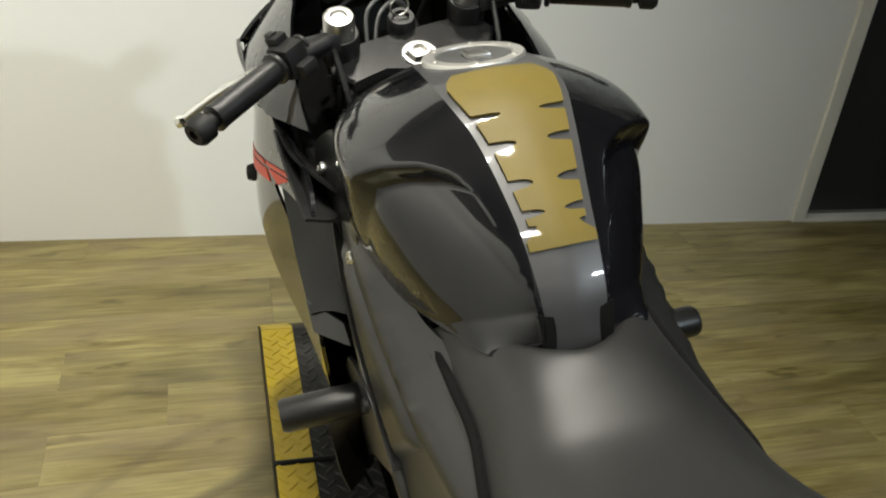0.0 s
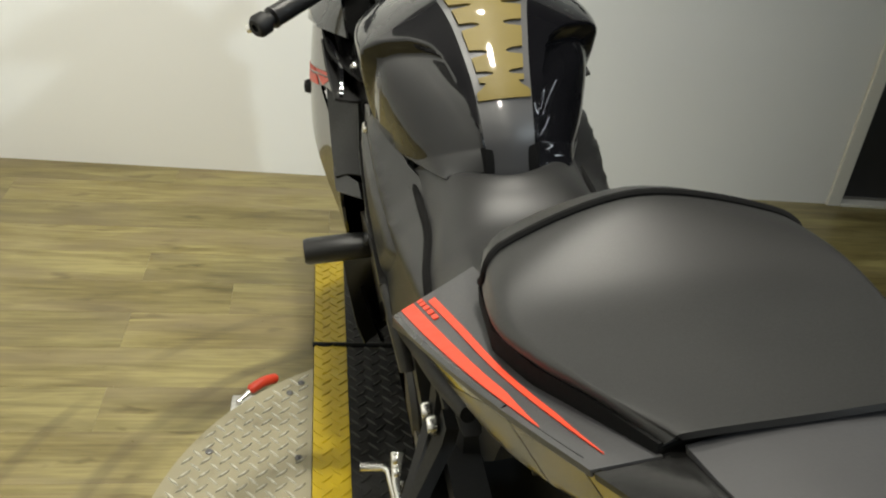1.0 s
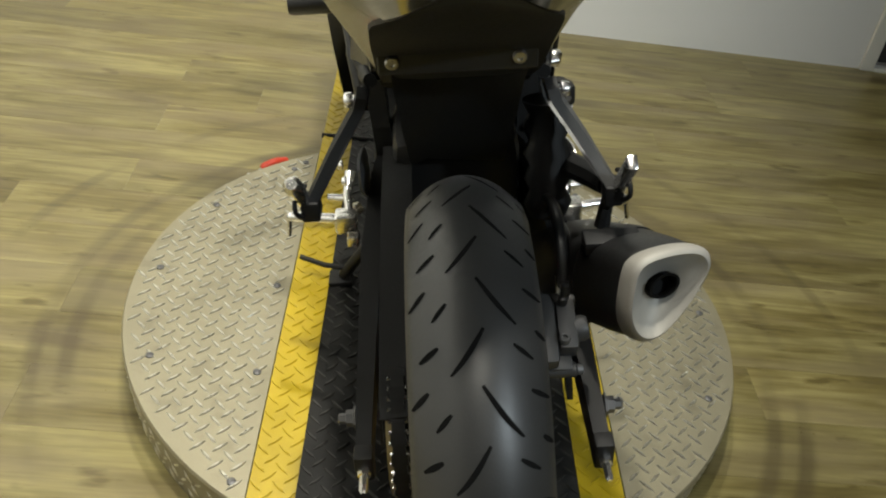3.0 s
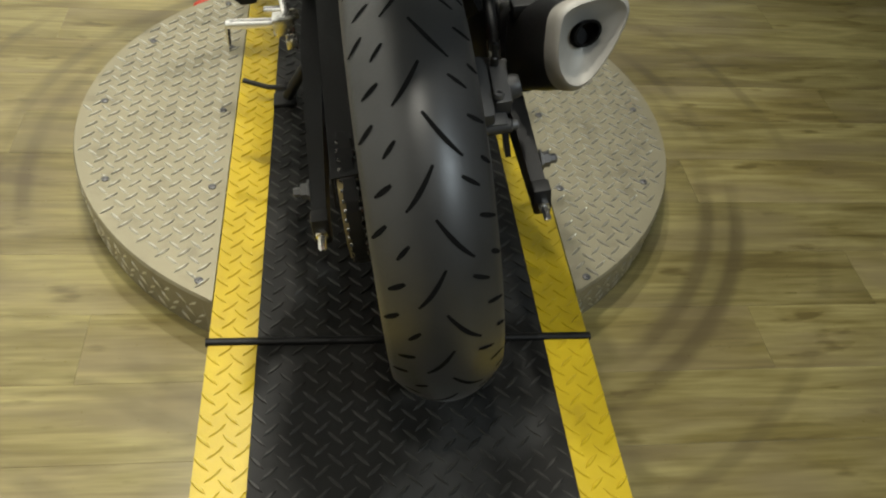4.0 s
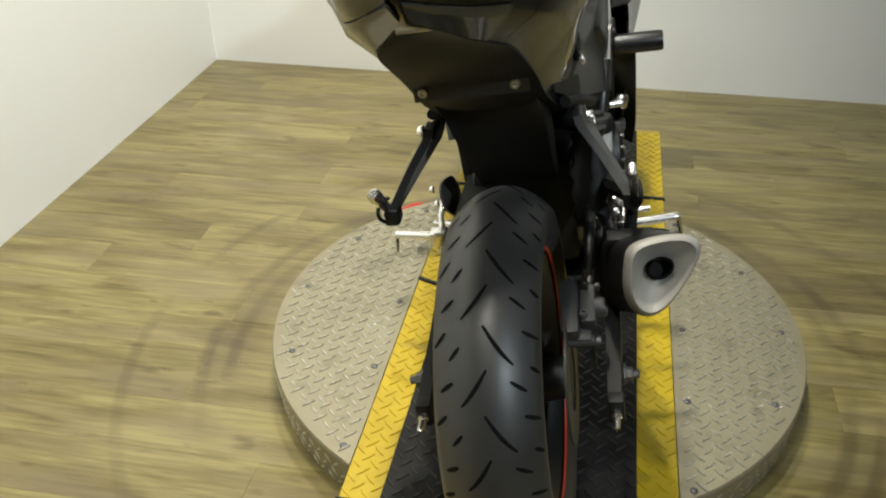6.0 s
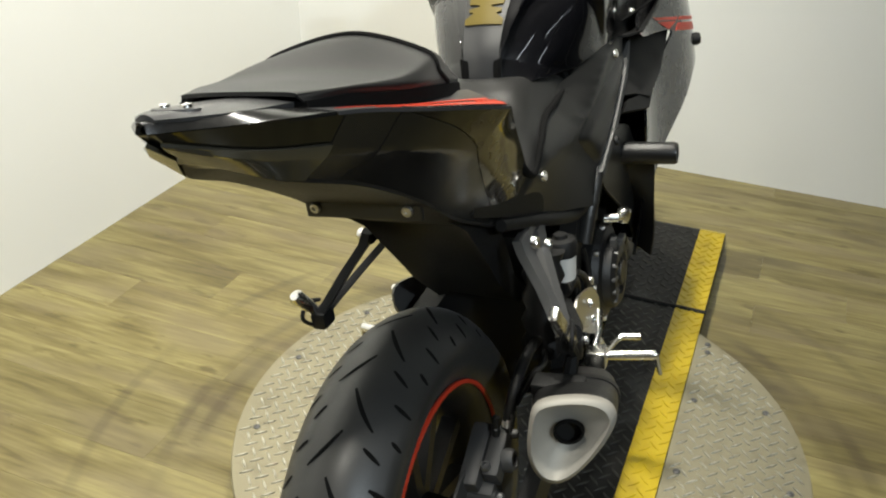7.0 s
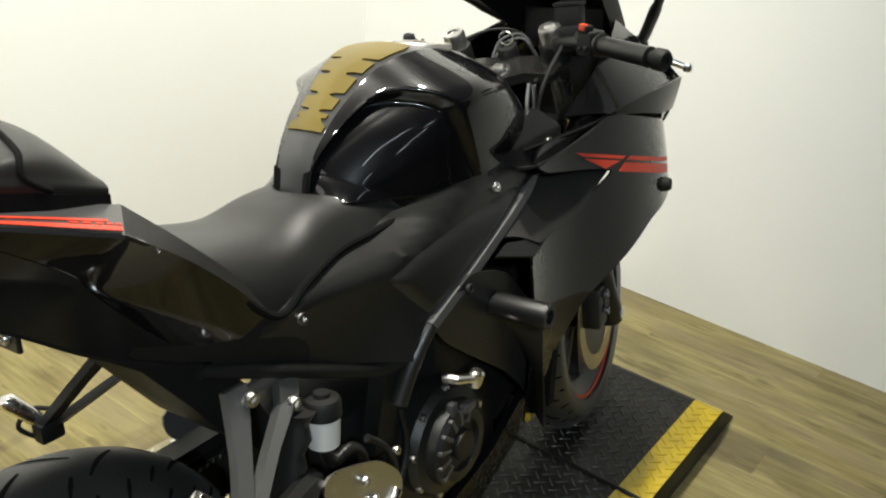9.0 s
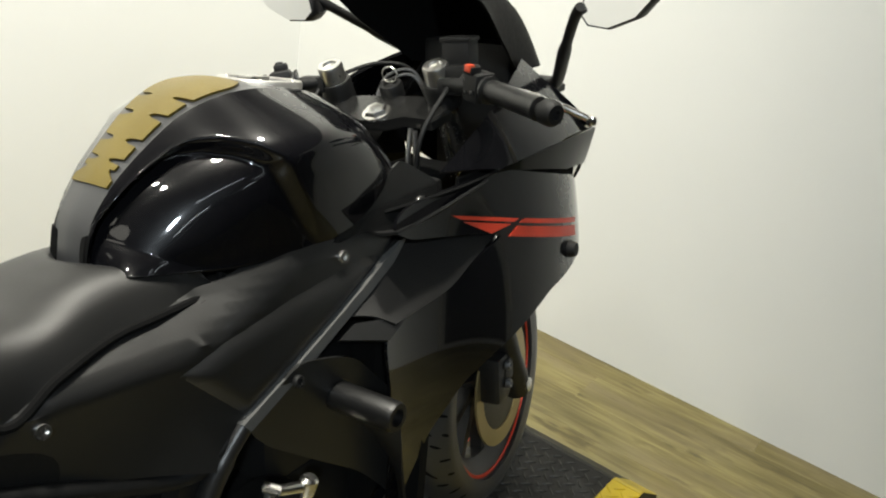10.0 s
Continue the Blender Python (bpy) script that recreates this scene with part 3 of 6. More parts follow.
def straight(lines, u0, u1, v0, v1, nu, nv, mirror=False, lift=0.0, thick=0.004):
    """Like shell, but with a hard crease along each line."""
    bm = bmesh.new()
    grid = []

    def at(u, v):
        i = min(int(v), len(lines) - 2)
        return tail_at(lines[i], u).lerp(tail_at(lines[i + 1], u), v - i)

    for i in range(nu + 1):
        u = u0 + (u1 - u0) * i / nu
        row = []
        for j in range(nv + 1):
            a, b = (f(u) if callable(f) else f for f in (v0, v1))
            v = a + (b - a) * j / nv
            if abs(v - round(v)) < 0.5 * (b - a) / nv and a < round(v) < b:
                v = round(v)
            p = at(u, v)
            if lift:
                vv = min(max(v, v0 + 0.01), v1 - 0.01)
                n = (at(u + 0.02, vv) - at(u - 0.02, vv)).cross(at(u, min(vv + 0.01, v1)) - at(u, vv - 0.01)).normalized()
                if n.x < 0:
                    n = -n
                p = p + n * lift
            row.append(bm.verts.new((-p.x if mirror else p.x, p.y, p.z)))
        grid.append(row)
    for a, b in zip(grid, grid[1:]):
        for j in range(nv):
            bm.faces.new((a[j], a[j + 1], b[j + 1], b[j]))
    if thick:
        thicken(bm, thick)
    return bm


def stripe(lines, u0, u1, low_edge, v1, nu, nv, mirror):
    """A thin decal on the upper tail facet, from low_edge(u) to v1."""
    bm = bmesh.new()
    grid = []
    for i in range(nu + 1):
        u = u0 + (u1 - u0) * i / nu
        row = []
        for j in range(nv + 1):
            v = low_edge(u) + (v1 - low_edge(u)) * j / nv
            p = tail_at(lines[0], u).lerp(tail_at(lines[1], u), v)
            a, b = tail_at(lines[1], u) - tail_at(lines[0], u), tail_at(lines[0], u + 0.05) - tail_at(lines[0], u - 0.05)
            n = a.cross(b).normalized()
            p = p + (n if n.z > 0 else -n) * 0.0012
            row.append(bm.verts.new((-p.x if mirror else p.x, p.y, p.z)))
        grid.append(row)
    for a, b in zip(grid, grid[1:]):
        for j in range(nv):
            bm.faces.new((a[j], a[j + 1], b[j + 1], b[j]))
    thicken(bm, 0.0008)
    return bm


for s in (1, -1):
    mir = s < 0
    part("tail_shoulder", straight(TAIL, 0, 3.0, 0, 1, 28, 8, mir), MATTE, bike, "matte black shoulder beside the seat", sharp=25)
    shelf = part("tail_top_panel", straight(TAIL, 3.0, 6.2, 0, 1, 32, 8, mir), GREYP, bike, "dark graphite tail panel with red stripes", sharp=25)
    diag = lambda u: min(3.0, 1.04 + (5.36 - u) * 0.36)
    part("tail_side_panel", straight(TAIL, 0, 5.36, 1, diag, 60, 16, mir), GLOSS, bike, "gloss black tail side panel", sharp=25)
    part("tail_lower_panel", straight(TAIL, 0, 5.36, lambda u: min(2.995, diag(u) + 0.02), 3, 60, 16, mir, thick=0.003), TAILP, bike, "semi-gloss black lower tail panel", sharp=25)
    part("tail_rear_panel", straight(TAIL, 6.23, 8, 0, 1.02, 26, 10, mir, 0.0), TAILP, bike, sharp=25)
    part("tail_rear_side", straight(TAIL, 5.38, 6.1, 1.03, 3, 12, 14, mir, 0.0), TAILP, bike, sharp=25)
    part("tail_light", straight(TAIL, 6.12, 7.9, 1.05, 1.75, 30, 8, mir), SMOKE, bike, "smoked dark tail light lens", sharp=25)
    part("tail_light_base", straight(TAIL, 6.12, 7.95, 1.78, 3, 30, 8, mir), LENSB, bike, sharp=25)
    # two red stripes along the outer edge and a row of small bars where unreadable letters stand
    for v0, v1, u0, u1 in ((0.76, 0.90, 3.05, 5.70), (0.55, 0.63, 3.25, 6.10)):
        taper = lambda u, a=v0, b=v1, e=u1: a + (b - a) * 0.9 * max(0.0, (u - e + 0.5) / 0.5)
        part("red_stripe", stripe(TAIL, u0, u1, taper, v1, 30, 3, mir), RED, shelf)
    for k in range(5):
        part("red_letter_bar", stripe(TAIL, 3.06 + 0.13 * k, 3.15 + 0.13 * k, lambda u: 0.66, 0.72, 3, 2, mir), RED, shelf)
mid_top = [[(-x, y, z) for x, y, z in A_TOP[5:]], [(0, y - 0.004, z + (0.002 if i < 7 else 0.004)) for i, (x, y, z) in enumerate(A_TOP[5:], 5)], [(x, y, z) for x, y, z in A_TOP[5:]]]
part("tail_cover", shell(mid_top, nu=24, nv=14, thick=0.004), TAILP, bike, "semi-gloss black tail cover")
bm = bmesh.new()
rows = []
for y, w in ((-0.145, 0.060), (-0.172, 0.058), (-0.200, 0.055), (-0.228, 0.046), (-0.252, 0.030), (-0.274, 0.010)):
    rows.append([Vector((x * w, y, 1.021 + (-0.145 - y) * 0.225 - 0.005 * abs(x) ** 2)) for x in (-1, -0.6, -0.2, 0.2, 0.6, 1)])
rings(bm, rows, False, False)
thicken(bm, 0.005)
plate = part("tail_plate", bm, GREYP, bike, "dark grey centre plate on the tail")
EMB = Matrix.Translation((0, -0.234, 1.0405)) @ Matrix.Rotation(radians(-13), 4, "X")
bm = bmesh.new()
lathe(bm, [(0.017, -0.004), (0.017, 0.0008), (0.014, 0.0014), (0.0, 0.0014)], (0, 0, 0), (0, 0, 1), 28)
bmesh.ops.transform(bm, matrix=EMB @ Matrix.Diagonal((1.45, 0.80, 1, 1)), verts=bm.verts)
emblem = part("emblem", bm, ALLOY, plate, "plain grey oval emblem")
for x in (-0.012, 0.012):
    bm = bmesh.new()
    lathe(bm, [(0.0055, 0.002), (0.005, 0.0045), (0.0, 0.006)], EMB @ Vector((x, 0, 0)), (0, 0.1, 1), 16)
    part("stud", bm, CHROME, emblem)
bm = bmesh.new()
rings(bm, [[(-w, y, z), (w, y, z), (w * 0.7, y + 0.02, z - h), (-w * 0.7, y + 0.02, z - h)] for w, y, z, h in ((0.030, -0.228, 1.020, 0.045), (0.022, -0.258, 1.028, 0.036), (0.008, -0.279, 1.034, 0.016))])
part("tail_tip", bm, TAILP, bike, sharp=50)
low = [[(-x, y, z) for x, y, z in A_LOW], [(0, y, z + (0.0 if y > -0.05 else 0.014)) for x, y, z in A_LOW], A_LOW]
part("undertail", shell(low, u1=8.0, nu=40, nv=10, thick=0.004), MATTE, bike, "matte black undertail")
# rear inner mudguard between tail and swingarm
bm = bmesh.new()
rings(bm, [[(-w, y - d, z), (-w * 0.6, y, z + 0.03), (w * 0.6, y, z + 0.03), (w, y - d, z), (w, y + 0.10, z - 0.03), (-w, y + 0.10, z - 0.03)] for w, y, z, d in ((0.075, 0.12, 0.775, 0.01), (0.078, 0.19, 0.72, 0.01), (0.076, 0.235, 0.65, 0.0), (0.072, 0.275, 0.57, -0.02), (0.07, 0.345, 0.49, -0.03))])
part("inner_mudguard", bm, MATTE, bike, sharp=50)
bm = bmesh.new()
box(bm, (-0.004, 0.055, 0.811), (0.162, 0.006, 0.028), None, 0.0025)
box(bm, (-0.004, 0.080, 0.822), (0.10, 0.05, 0.016), None, 0.004)
bracket = part("plate_bracket", bm, SATIN, bike, "black number plate bracket without plate", smooth=False)
for x in (-0.070, 0.058):
    bm = bmesh.new()
    bolt(bm, (x, 0.0525, 0.811), (0, -1, 0), 0.0075, 0.005)
    part("bracket_bolt", bm, STEEL, bracket)

# -- side covers, frame, fairing --
COVER = [(0.249, 0.694), (0.340, 0.737), (0.400, 0.772), (0.464, 0.782), (0.587, 0.791), (0.636, 0.798), (0.682, 0.812), (0.748, 0.817), (0.851, 0.808), (0.944, 0.776), (0.765, 0.700), (0.603, 0.622), (0.585, 0.575), (0.483, 0.612), (0.364, 0.649)]
COVER_W = [(0.249, 0.694, 0.100), (0.340, 0.730, 0.126), (0.384, 0.719, 0.128), (0.803, 0.787, 0.165), (0.944, 0.776, 0.157), (0.603, 0.622, 0.164), (0.735, 0.790, 0.160), (0.483, 0.629, 0.138), (0.656, 0.760, 0.160), (0.540, 0.700, 0.150), (0.851, 0.800, 0.162)]
COVER_RIM = [(0.249, 0.694, 0.098), (0.340, 0.739, 0.112), (0.400, 0.772, 0.100), (0.464, 0.782, 0.094), (0.540, 0.786, 0.096), (0.600, 0.791, 0.106), (0.660, 0.802, 0.126), (0.720, 0.812, 0.143), (0.780, 0.815, 0.151), (0.851, 0.808, 0.157), (0.944, 0.776, 0.157)]


def cover_x(y, z):
    """Half-width of the side cover: a flank with a hard crease, above which it slopes in to the seat."""
    ys = [p[0] for p in COVER_RIM]
    rim_z, rim_x = np.interp(y, ys, [p[1] for p in COVER_RIM]), np.interp(y, ys, [p[2] for p in COVER_RIM])
    return float(min(blend(COVER_W, y, z), rim_x + 1.15 * (rim_z - z) + 0.001))


def flute_x(y, z):
    """The raised field of the side cover, rounded off along its edge."""
    near = 9.0
    p = Vector((y, z))
    for a, b in zip(FLUTE, FLUTE[1:] + FLUTE[:1]):
        a, b = Vector(a), Vector(b)
        t = max(0.0, min(1.0, (p - a).dot(b - a) / (b - a).length_squared))
        near = min(near, (p - a.lerp(b, t)).length)
    k = min(1.0, near / 0.022)
    return min(blend(COVER_W, y, z), cover_x(y, z) + 0.003) - 0.002 + 0.012 * k * (2 - k)


FLUTE = [(0.536, 0.717), (0.598, 0.739), (0.705, 0.761), (0.846, 0.776), (0.901, 0.771), (0.785, 0.716), (0.618, 0.634)]
LOWER = [(0.611, 0.623), (0.698, 0.680), (0.760, 0.664), (0.800, 0.648), (0.845, 0.600), (0.887, 0.557), (0.923, 0.472), (0.938, 0.393), (0.935, 0.321), (0.875, 0.395), (0.819, 0.452), (0.725, 0.520), (0.645, 0.580)]
LOWER_W = [(0.603, 0.622, 0.164), (0.725, 0.650, 0.180), (0.897, 0.438, 0.178), (0.935, 0.321, 0.165), (0.686, 0.550, 0.176)]
FAIR = [(0.865, 0.815), (0.896, 0.835), (1.042, 0.847), (1.145, 0.848), (1.362, 0.797), (1.508, 0.730), (1.522, 0.681), (1.410, 0.658), (1.234, 0.624), (1.145, 0.577), (1.022, 0.526), (0.947, 0.457), (0.903, 0.364), (0.930, 0.311), (0.878, 0.311), (0.861, 0.435), (0.849, 0.552), (0.828, 0.669), (0.845, 0.688), (0.895, 0.692), (0.977, 0.700), (1.040, 0.725), (1.112, 0.750), (1.060, 0.764), (0.985, 0.776), (0.905, 0.790)]
FAIR_W = [(0.865, 0.815, 0.196), (0.989, 0.815, 0.206), (1.145, 0.842, 0.208), (1.288, 0.706, 0.264), (1.362, 0.797, 0.222), (1.452, 0.712, 0.190), (1.522, 0.697, 0.140), (1.215, 0.633, 0.250), (1.022, 0.535, 0.210), (0.898, 0.406, 0.192), (0.899, 0.311, 0.178), (0.849, 0.553, 0.206), (0.822, 0.669, 0.220), (0.956, 0.725, 0.216), (1.052, 0.686, 0.238)]
for s in (1, -1):
    mir = s < 0
    cov = part("side_cover", panel(COVER, cover_x, step=0.011, mirror=mir), SATIN, bike, "satin black plastic side cover", sharp=50)
    part("cover_flute", panel(FLUTE, flute_x, 0.006, step=0.009, mirror=mir), SATIN, cov, sharp=50)
    for y, z in ((0.384, 0.716), (0.803, 0.787)):
        bm = bmesh.new()
        bolt(bm, flip((cover_x(y, z), y, z), s), (s, -0.1, 0.25), 0.0095, 0.007)
        part("cover_screw", bm, CHROME, cov, "bright round-head screw")
    bm = bmesh.new()
    bar = [(0.157, 0.950, 0.780), (0.160, 0.840, 0.733), (0.164, 0.725, 0.680), (0.166, 0.611, 0.623), (0.160, 0.573, 0.584), (0.150, 0.540, 0.527)]
    rings(bm, [[flip((x, y - 0.005, z + 0.0075), s), flip((x + 0.001, y + 0.005, z - 0.0055), s), flip((x - 0.012, y + 0.006, z - 0.007), s), flip((x - 0.012, y - 0.006, z + 0.0075), s)] for x, y, z in ((max(x, blend(COVER_W, y, z) + 0.010), y, z) for x, y, z in bar[:4])])
    # same spar on both sides; the left one's shade is put into its colour
    part("frame_spar", bm, SATIN if mir else SPAR, bike, "edge of the frame spar, light grey right and shaded dark left", sharp=30)
    bm = bmesh.new()
    tube(bm, curve_pts([flip(p, s) for p in ((0.163, 0.622, 0.628), (0.160, 0.600, 0.605), (0.154, 0.575, 0.570), (0.146, 0.550, 0.515))], 5), [0.0125] * 8 + [0.0145] * 8, 14)
    part("frame_downtube", bm, SATIN, bike, "satin black tube below the spar")
    bm = bmesh.new()
    run = curve_pts([flip(p, s) for p in ((0.152, 0.604, 0.618), (0.150, 0.586, 0.602), (0.145, 0.556, 0.586), (0.134, 0.50, 0.592), (0.124, 0.36, 0.652), (0.108, 0.235, 0.703))], 6)
    tube(bm, run, [0.012 + 0.002 * min(1.0, k / 5) - 0.005 * max(0.0, (k - 12) / 18) for k in range(len(run))], 14)
    part("frame_tube", bm, MATTE, bike, "black frame tube bending into the seat rail")
    bm = bmesh.new()
    rings(bm, [[flip(p, s) for p in ((x - 0.03, y - 0.020, z), (x, y - 0.020, z), (x + 0.004, y + 0.024, z), (x - 0.03, y + 0.024, z))] for x, y, z in ((0.142, 0.556, 0.590), (0.138, 0.540, 0.52), (0.130, 0.520, 0.42), (0.120, 0.500, 0.33))])
    part("pivot_plate", bm, DARKMET, bike, "black frame pivot plate", sharp=40)
    part("tail_tip_panel", panel([(0.150, 0.755), (0.27, 0.700), (0.409, 0.641), (0.460, 0.640), (0.40, 0.70), (0.33, 0.75), (0.286, 0.80), (0.200, 0.80)], [(0.16, 0.75, 0.098), (0.27, 0.72, 0.114), (0.41, 0.65, 0.124), (0.33, 0.75, 0.120), (0.21, 0.80, 0.112)], mirror=mir), MATTE, bike, "black lower tip of the tail", sharp=50)
    low_panel = part("lower_side_panel", panel(LOWER, LOWER_W, mirror=mir), SATIN, bike, sharp=50)
    bm = bmesh.new()
    bolt(bm, flip((0.182, 0.691, 0.656), s), (s, 0, 0.2), 0.009, 0.006)
    part("panel_screw", bm, MATTE, low_panel)
    fair = part("main_fairing", panel(FAIR, FAIR_W, 0.005, mirror=mir), GLOSS, bike, "gloss black side fairing with red flashes", sharp=50)
    for flash in ([(0.999, 0.805), (1.151, 0.769), (1.138, 0.766), (1.02, 0.794)], [(1.023, 0.790), (1.131, 0.764), (1.083, 0.759)], [(1.166, 0.766), (1.355, 0.722), (1.352, 0.714), (1.151, 0.762)], [(1.146, 0.758), (1.35, 0.709), (1.351, 0.690), (1.122, 0.746)]):
        part("red_flash", panel(flash, FAIR_W, 0.001, 0.012, mir, 0.0016, 0), RED, fair)
    # sunken face between spar and fairing, and the lip above the vent
    part("vent_duct", shell([[(0.221, 0.846, 0.690), (0.222, 0.895, 0.694), (0.222, 0.977, 0.702), (0.221, 1.042, 0.727), (0.219, 1.118, 0.752)], [(0.196, 0.826, 0.702), (0.192, 0.884, 0.722), (0.192, 0.962, 0.742), (0.202, 1.030, 0.752), (0.212, 1.112, 0.760)], [(0.174, 0.800, 0.706), (0.165, 0.862, 0.744), (0.164, 0.930, 0.786), (0.180, 1.010, 0.790), (0.203, 1.108, 0.776)]], nu=24, nv=10, mirror=mir, thick=0.005), MATTE, bike, "matte black sunken face above the vent")
    bm = bmesh.new()
    vs = [bm.verts.new(flip(p, s)) for p in ((0.186, 0.800, 0.698), (0.223, 0.872, 0.694), (0.222, 0.830, 0.672), (0.184, 0.770, 0.684))]
    bm.faces.new(vs)
    bmesh.ops.subdivide_edges(bm, edges=bm.edges, cuts=3, use_grid_fill=True)
    thicken(bm, 0.010)
    part("vent_lip", bm, SATIN, bike, "satin black lip above the vent")
    bm = panel([(0.686, 0.706), (0.950, 0.768), (1.052, 0.729), (1.022, 0.567), (0.935, 0.31), (0.835, 0.30), (0.705, 0.54)], [(0.785, 0.615, 0.10), (1.002, 0.619, 0.12)], 0.01, 0.04, mir)
    part("vent_backing", bm, SCRUB, bike)
    part("cowl_gusset", shell([[(0.206, 0.868, 0.814), (0.210, 0.93, 0.822), (0.214, 0.99, 0.832), (0.216, 1.08, 0.846)], [(0.175, 0.868, 0.806), (0.178, 0.93, 0.800), (0.175, 1.0, 0.800), (0.17, 1.08, 0.81)], [(0.145, 0.868, 0.806), (0.150, 0.93, 0.795), (0.14, 1.0, 0.790), (0.12, 1.08, 0.80)]], nu=14, nv=8, mirror=mir, thick=0.004), MATTE, bike, "black gusset beside the cowl")
    part("vent_floor", shell([[(0.172, 0.78, 0.58), (0.176, 0.853, 0.50), (0.174, 0.897, 0.438), (0.162, 0.935, 0.321)], [(0.224, 0.850, 0.57), (0.222, 0.862, 0.45), (0.218, 0.878, 0.37), (0.208, 0.895, 0.311)]], nu=12, nv=4, mirror=mir, thick=0.004), MATTE, bike, "black lower edge of the vent")
    bm = bmesh.new()
    rings(bm, [[flip(p, s) for p in ((0.09, 0.935, z), (x, 0.935, z), (x, 0.955, z), (0.09, 0.955, z))] for x, z in ((0.185, 0.685), (0.206, 0.66), (0.209, 0.55), (0.194, 0.33))])
    part("vent_wall", bm, SCRUB, bike, smooth=False)
    part("cowl_filler", shell([[(0.190, 1.04, 0.850), (0.196, 1.15, 0.852), (0.200, 1.28, 0.856), (0.206, 1.41, 0.870)], [(0.190, 1.04, 0.81), (0.198, 1.15, 0.80), (0.204, 1.28, 0.785), (0.196, 1.42, 0.765)]], nu=16, nv=6, mirror=mir, thick=0.006), SCRUB, bike, "black filler between cowl and fairing")
    # inner cowl beside the tank
    bm = panel([(0.775, 0.801), (0.851, 0.811), (0.934, 0.780), (0.987, 0.802), (1.022, 0.844), (0.945, 0.893), (0.896, 0.859)], [(0.785, 0.803, 0.158), (0.980, 0.825, 0.166), (0.945, 0.893, 0.150), (1.022, 0.844, 0.172)], 0.005, 0.014, mir)
    icowl = part("inner_cowl", bm, TAILP, bike)
    bm = bmesh.new()
    bolt(bm, flip((0.168, 0.972, 0.825), s), (s, -0.2, 0.5), 0.0095, 0.006)
    part("cowl_screw", bm, CHROME, icowl)
    # upper cowl facets and headlight brow
    for name, quad, mat in (
        ("upper_cowl", [(0.112, 1.339, 0.989), (0.222, 1.411, 0.868), (0.205, 1.111, 0.846), (0.175, 1.012, 0.863)], GLOSS),
        ("headlight", [(0.222, 1.411, 0.866), (0.208, 1.400, 0.800), (0.216, 1.300, 0.806), (0.205, 1.111, 0.846)], SMOKE),
        ("nose_side", [(0.222, 1.411, 0.868), (0.112, 1.339, 0.989), (0.03, 1.550, 0.891), (0.13, 1.530, 0.789)], GLOSS),
        ("nose_front", [(0.222, 1.411, 0.866), (0.13, 1.530, 0.789), (0.10, 1.530, 0.682), (0.206, 1.400, 0.800)], GLOSS),
    ):
        bm = bmesh.new()
        bm.faces.new([bm.verts.new(flip(p, s)) for p in quad])
        bmesh.ops.subdivide_edges(bm, edges=bm.edges, cuts=7, use_grid_fill=True)
        mid, reach = sum((Vector(flip(p, s)) for p in quad), Vector()) / 4, max((Vector(flip(p, s)) - sum((Vector(flip(q, s)) for q in quad), Vector()) / 4).length for p in quad)
        for v in bm.verts:
            k = max(0.0, 1 - ((v.co - mid).length / reach) ** 2)
            v.co += Vector((s * 0.026, 0, 0.016)) * k
        thicken(bm, 0.006)
        ob = part(name, bm, mat, bike)
        if name == "upper_cowl":
            bm = bmesh.new()
            bolt(bm, flip((0.212, 1.323, 0.887), s), (s, -0.4, 0.8), 0.006, 0.005)
            part("cowl_screw", bm, CHROME, ob)
    outer = [(0.160, 0.896, 0.829), (0.200, 0.982, 0.844), (0.212, 1.086, 0.851), (0.212, 1.215, 0.864), (0.222, 1.417, 0.881)]
    inner = [(0.105, 0.961, 0.800), (0.10, 1.032, 0.760), (0.10, 1.135, 0.777), (0.10, 1.240, 0.867), (0.105, 1.362, 0.975)]
    mids = [tuple((Vector(a) * 0.55 + Vector(b) * 0.45) - Vector((0, 0, 0.012))) for a, b in zip(outer, inner)]
    part("inner_fairing", shell([outer, mids, inner], nu=20, nv=8, mirror=mir, thick=0.004), SCRUB, bike, "black inner fairing")
    # crash slider
    bm = bmesh.new()
    lathe(bm, [(0.016, 0), (0.019, 0.008), (0.0215, 0.03), (0.0215, 0.142), (0.019, 0.148), (0.012, 0.148), (0.011, 0.138)], flip((0.135, 0.768, 0.602), s), (s, 0, 0), 28)
    part("crash_slider", bm, SLIDER, bike, "black round crash slider")
    # front indicator stub
    bm = bmesh.new()
    lathe(bm, [(0.008, 0), (0.008, 0.02), (0.014, 0.024), (0.0155, 0.034), (0.012, 0.044), (0.0, 0.046)], flip((blend(FAIR_W, 1.307, 0.673) - 0.030, 1.307, 0.673), s), (s, 0.1, 0.1), 20)
    part("indicator_plug", bm, MATTE, bike)
    # mirror
    bm = bmesh.new()
    tube(bm, curve_pts([flip(p, s) for p in ((0.095, 1.501, 0.923), (0.13, 1.466, 0.946), (0.20, 1.347, 1.014), (0.262, 1.248, 1.075), (0.285, 1.220, 1.096))], 5), [0.016] + [0.012] * 10 + [0.009] * 9 + [0.008], 12)
    box(bm, flip((0.098, 1.494, 0.923), s), (0.045, 0.058, 0.016), None, 0.005)
    stalk = part("mirror_stalk", bm, MATTE, bike, "black mirror stalk")
    lx, lz = (0.02, 0.04) if s > 0 else (-0.005, 0.012)
    heads = [(0.258, 1.045), (0.275, 1.028), (0.315, 1.026), (0.365, 1.046), (0.395, 1.078), (0.39, 1.105), (0.33, 1.108), (0.27, 1.088)]
    bm = bmesh.new()
    heads = [(x + lx, z + lz) for x, z in heads]
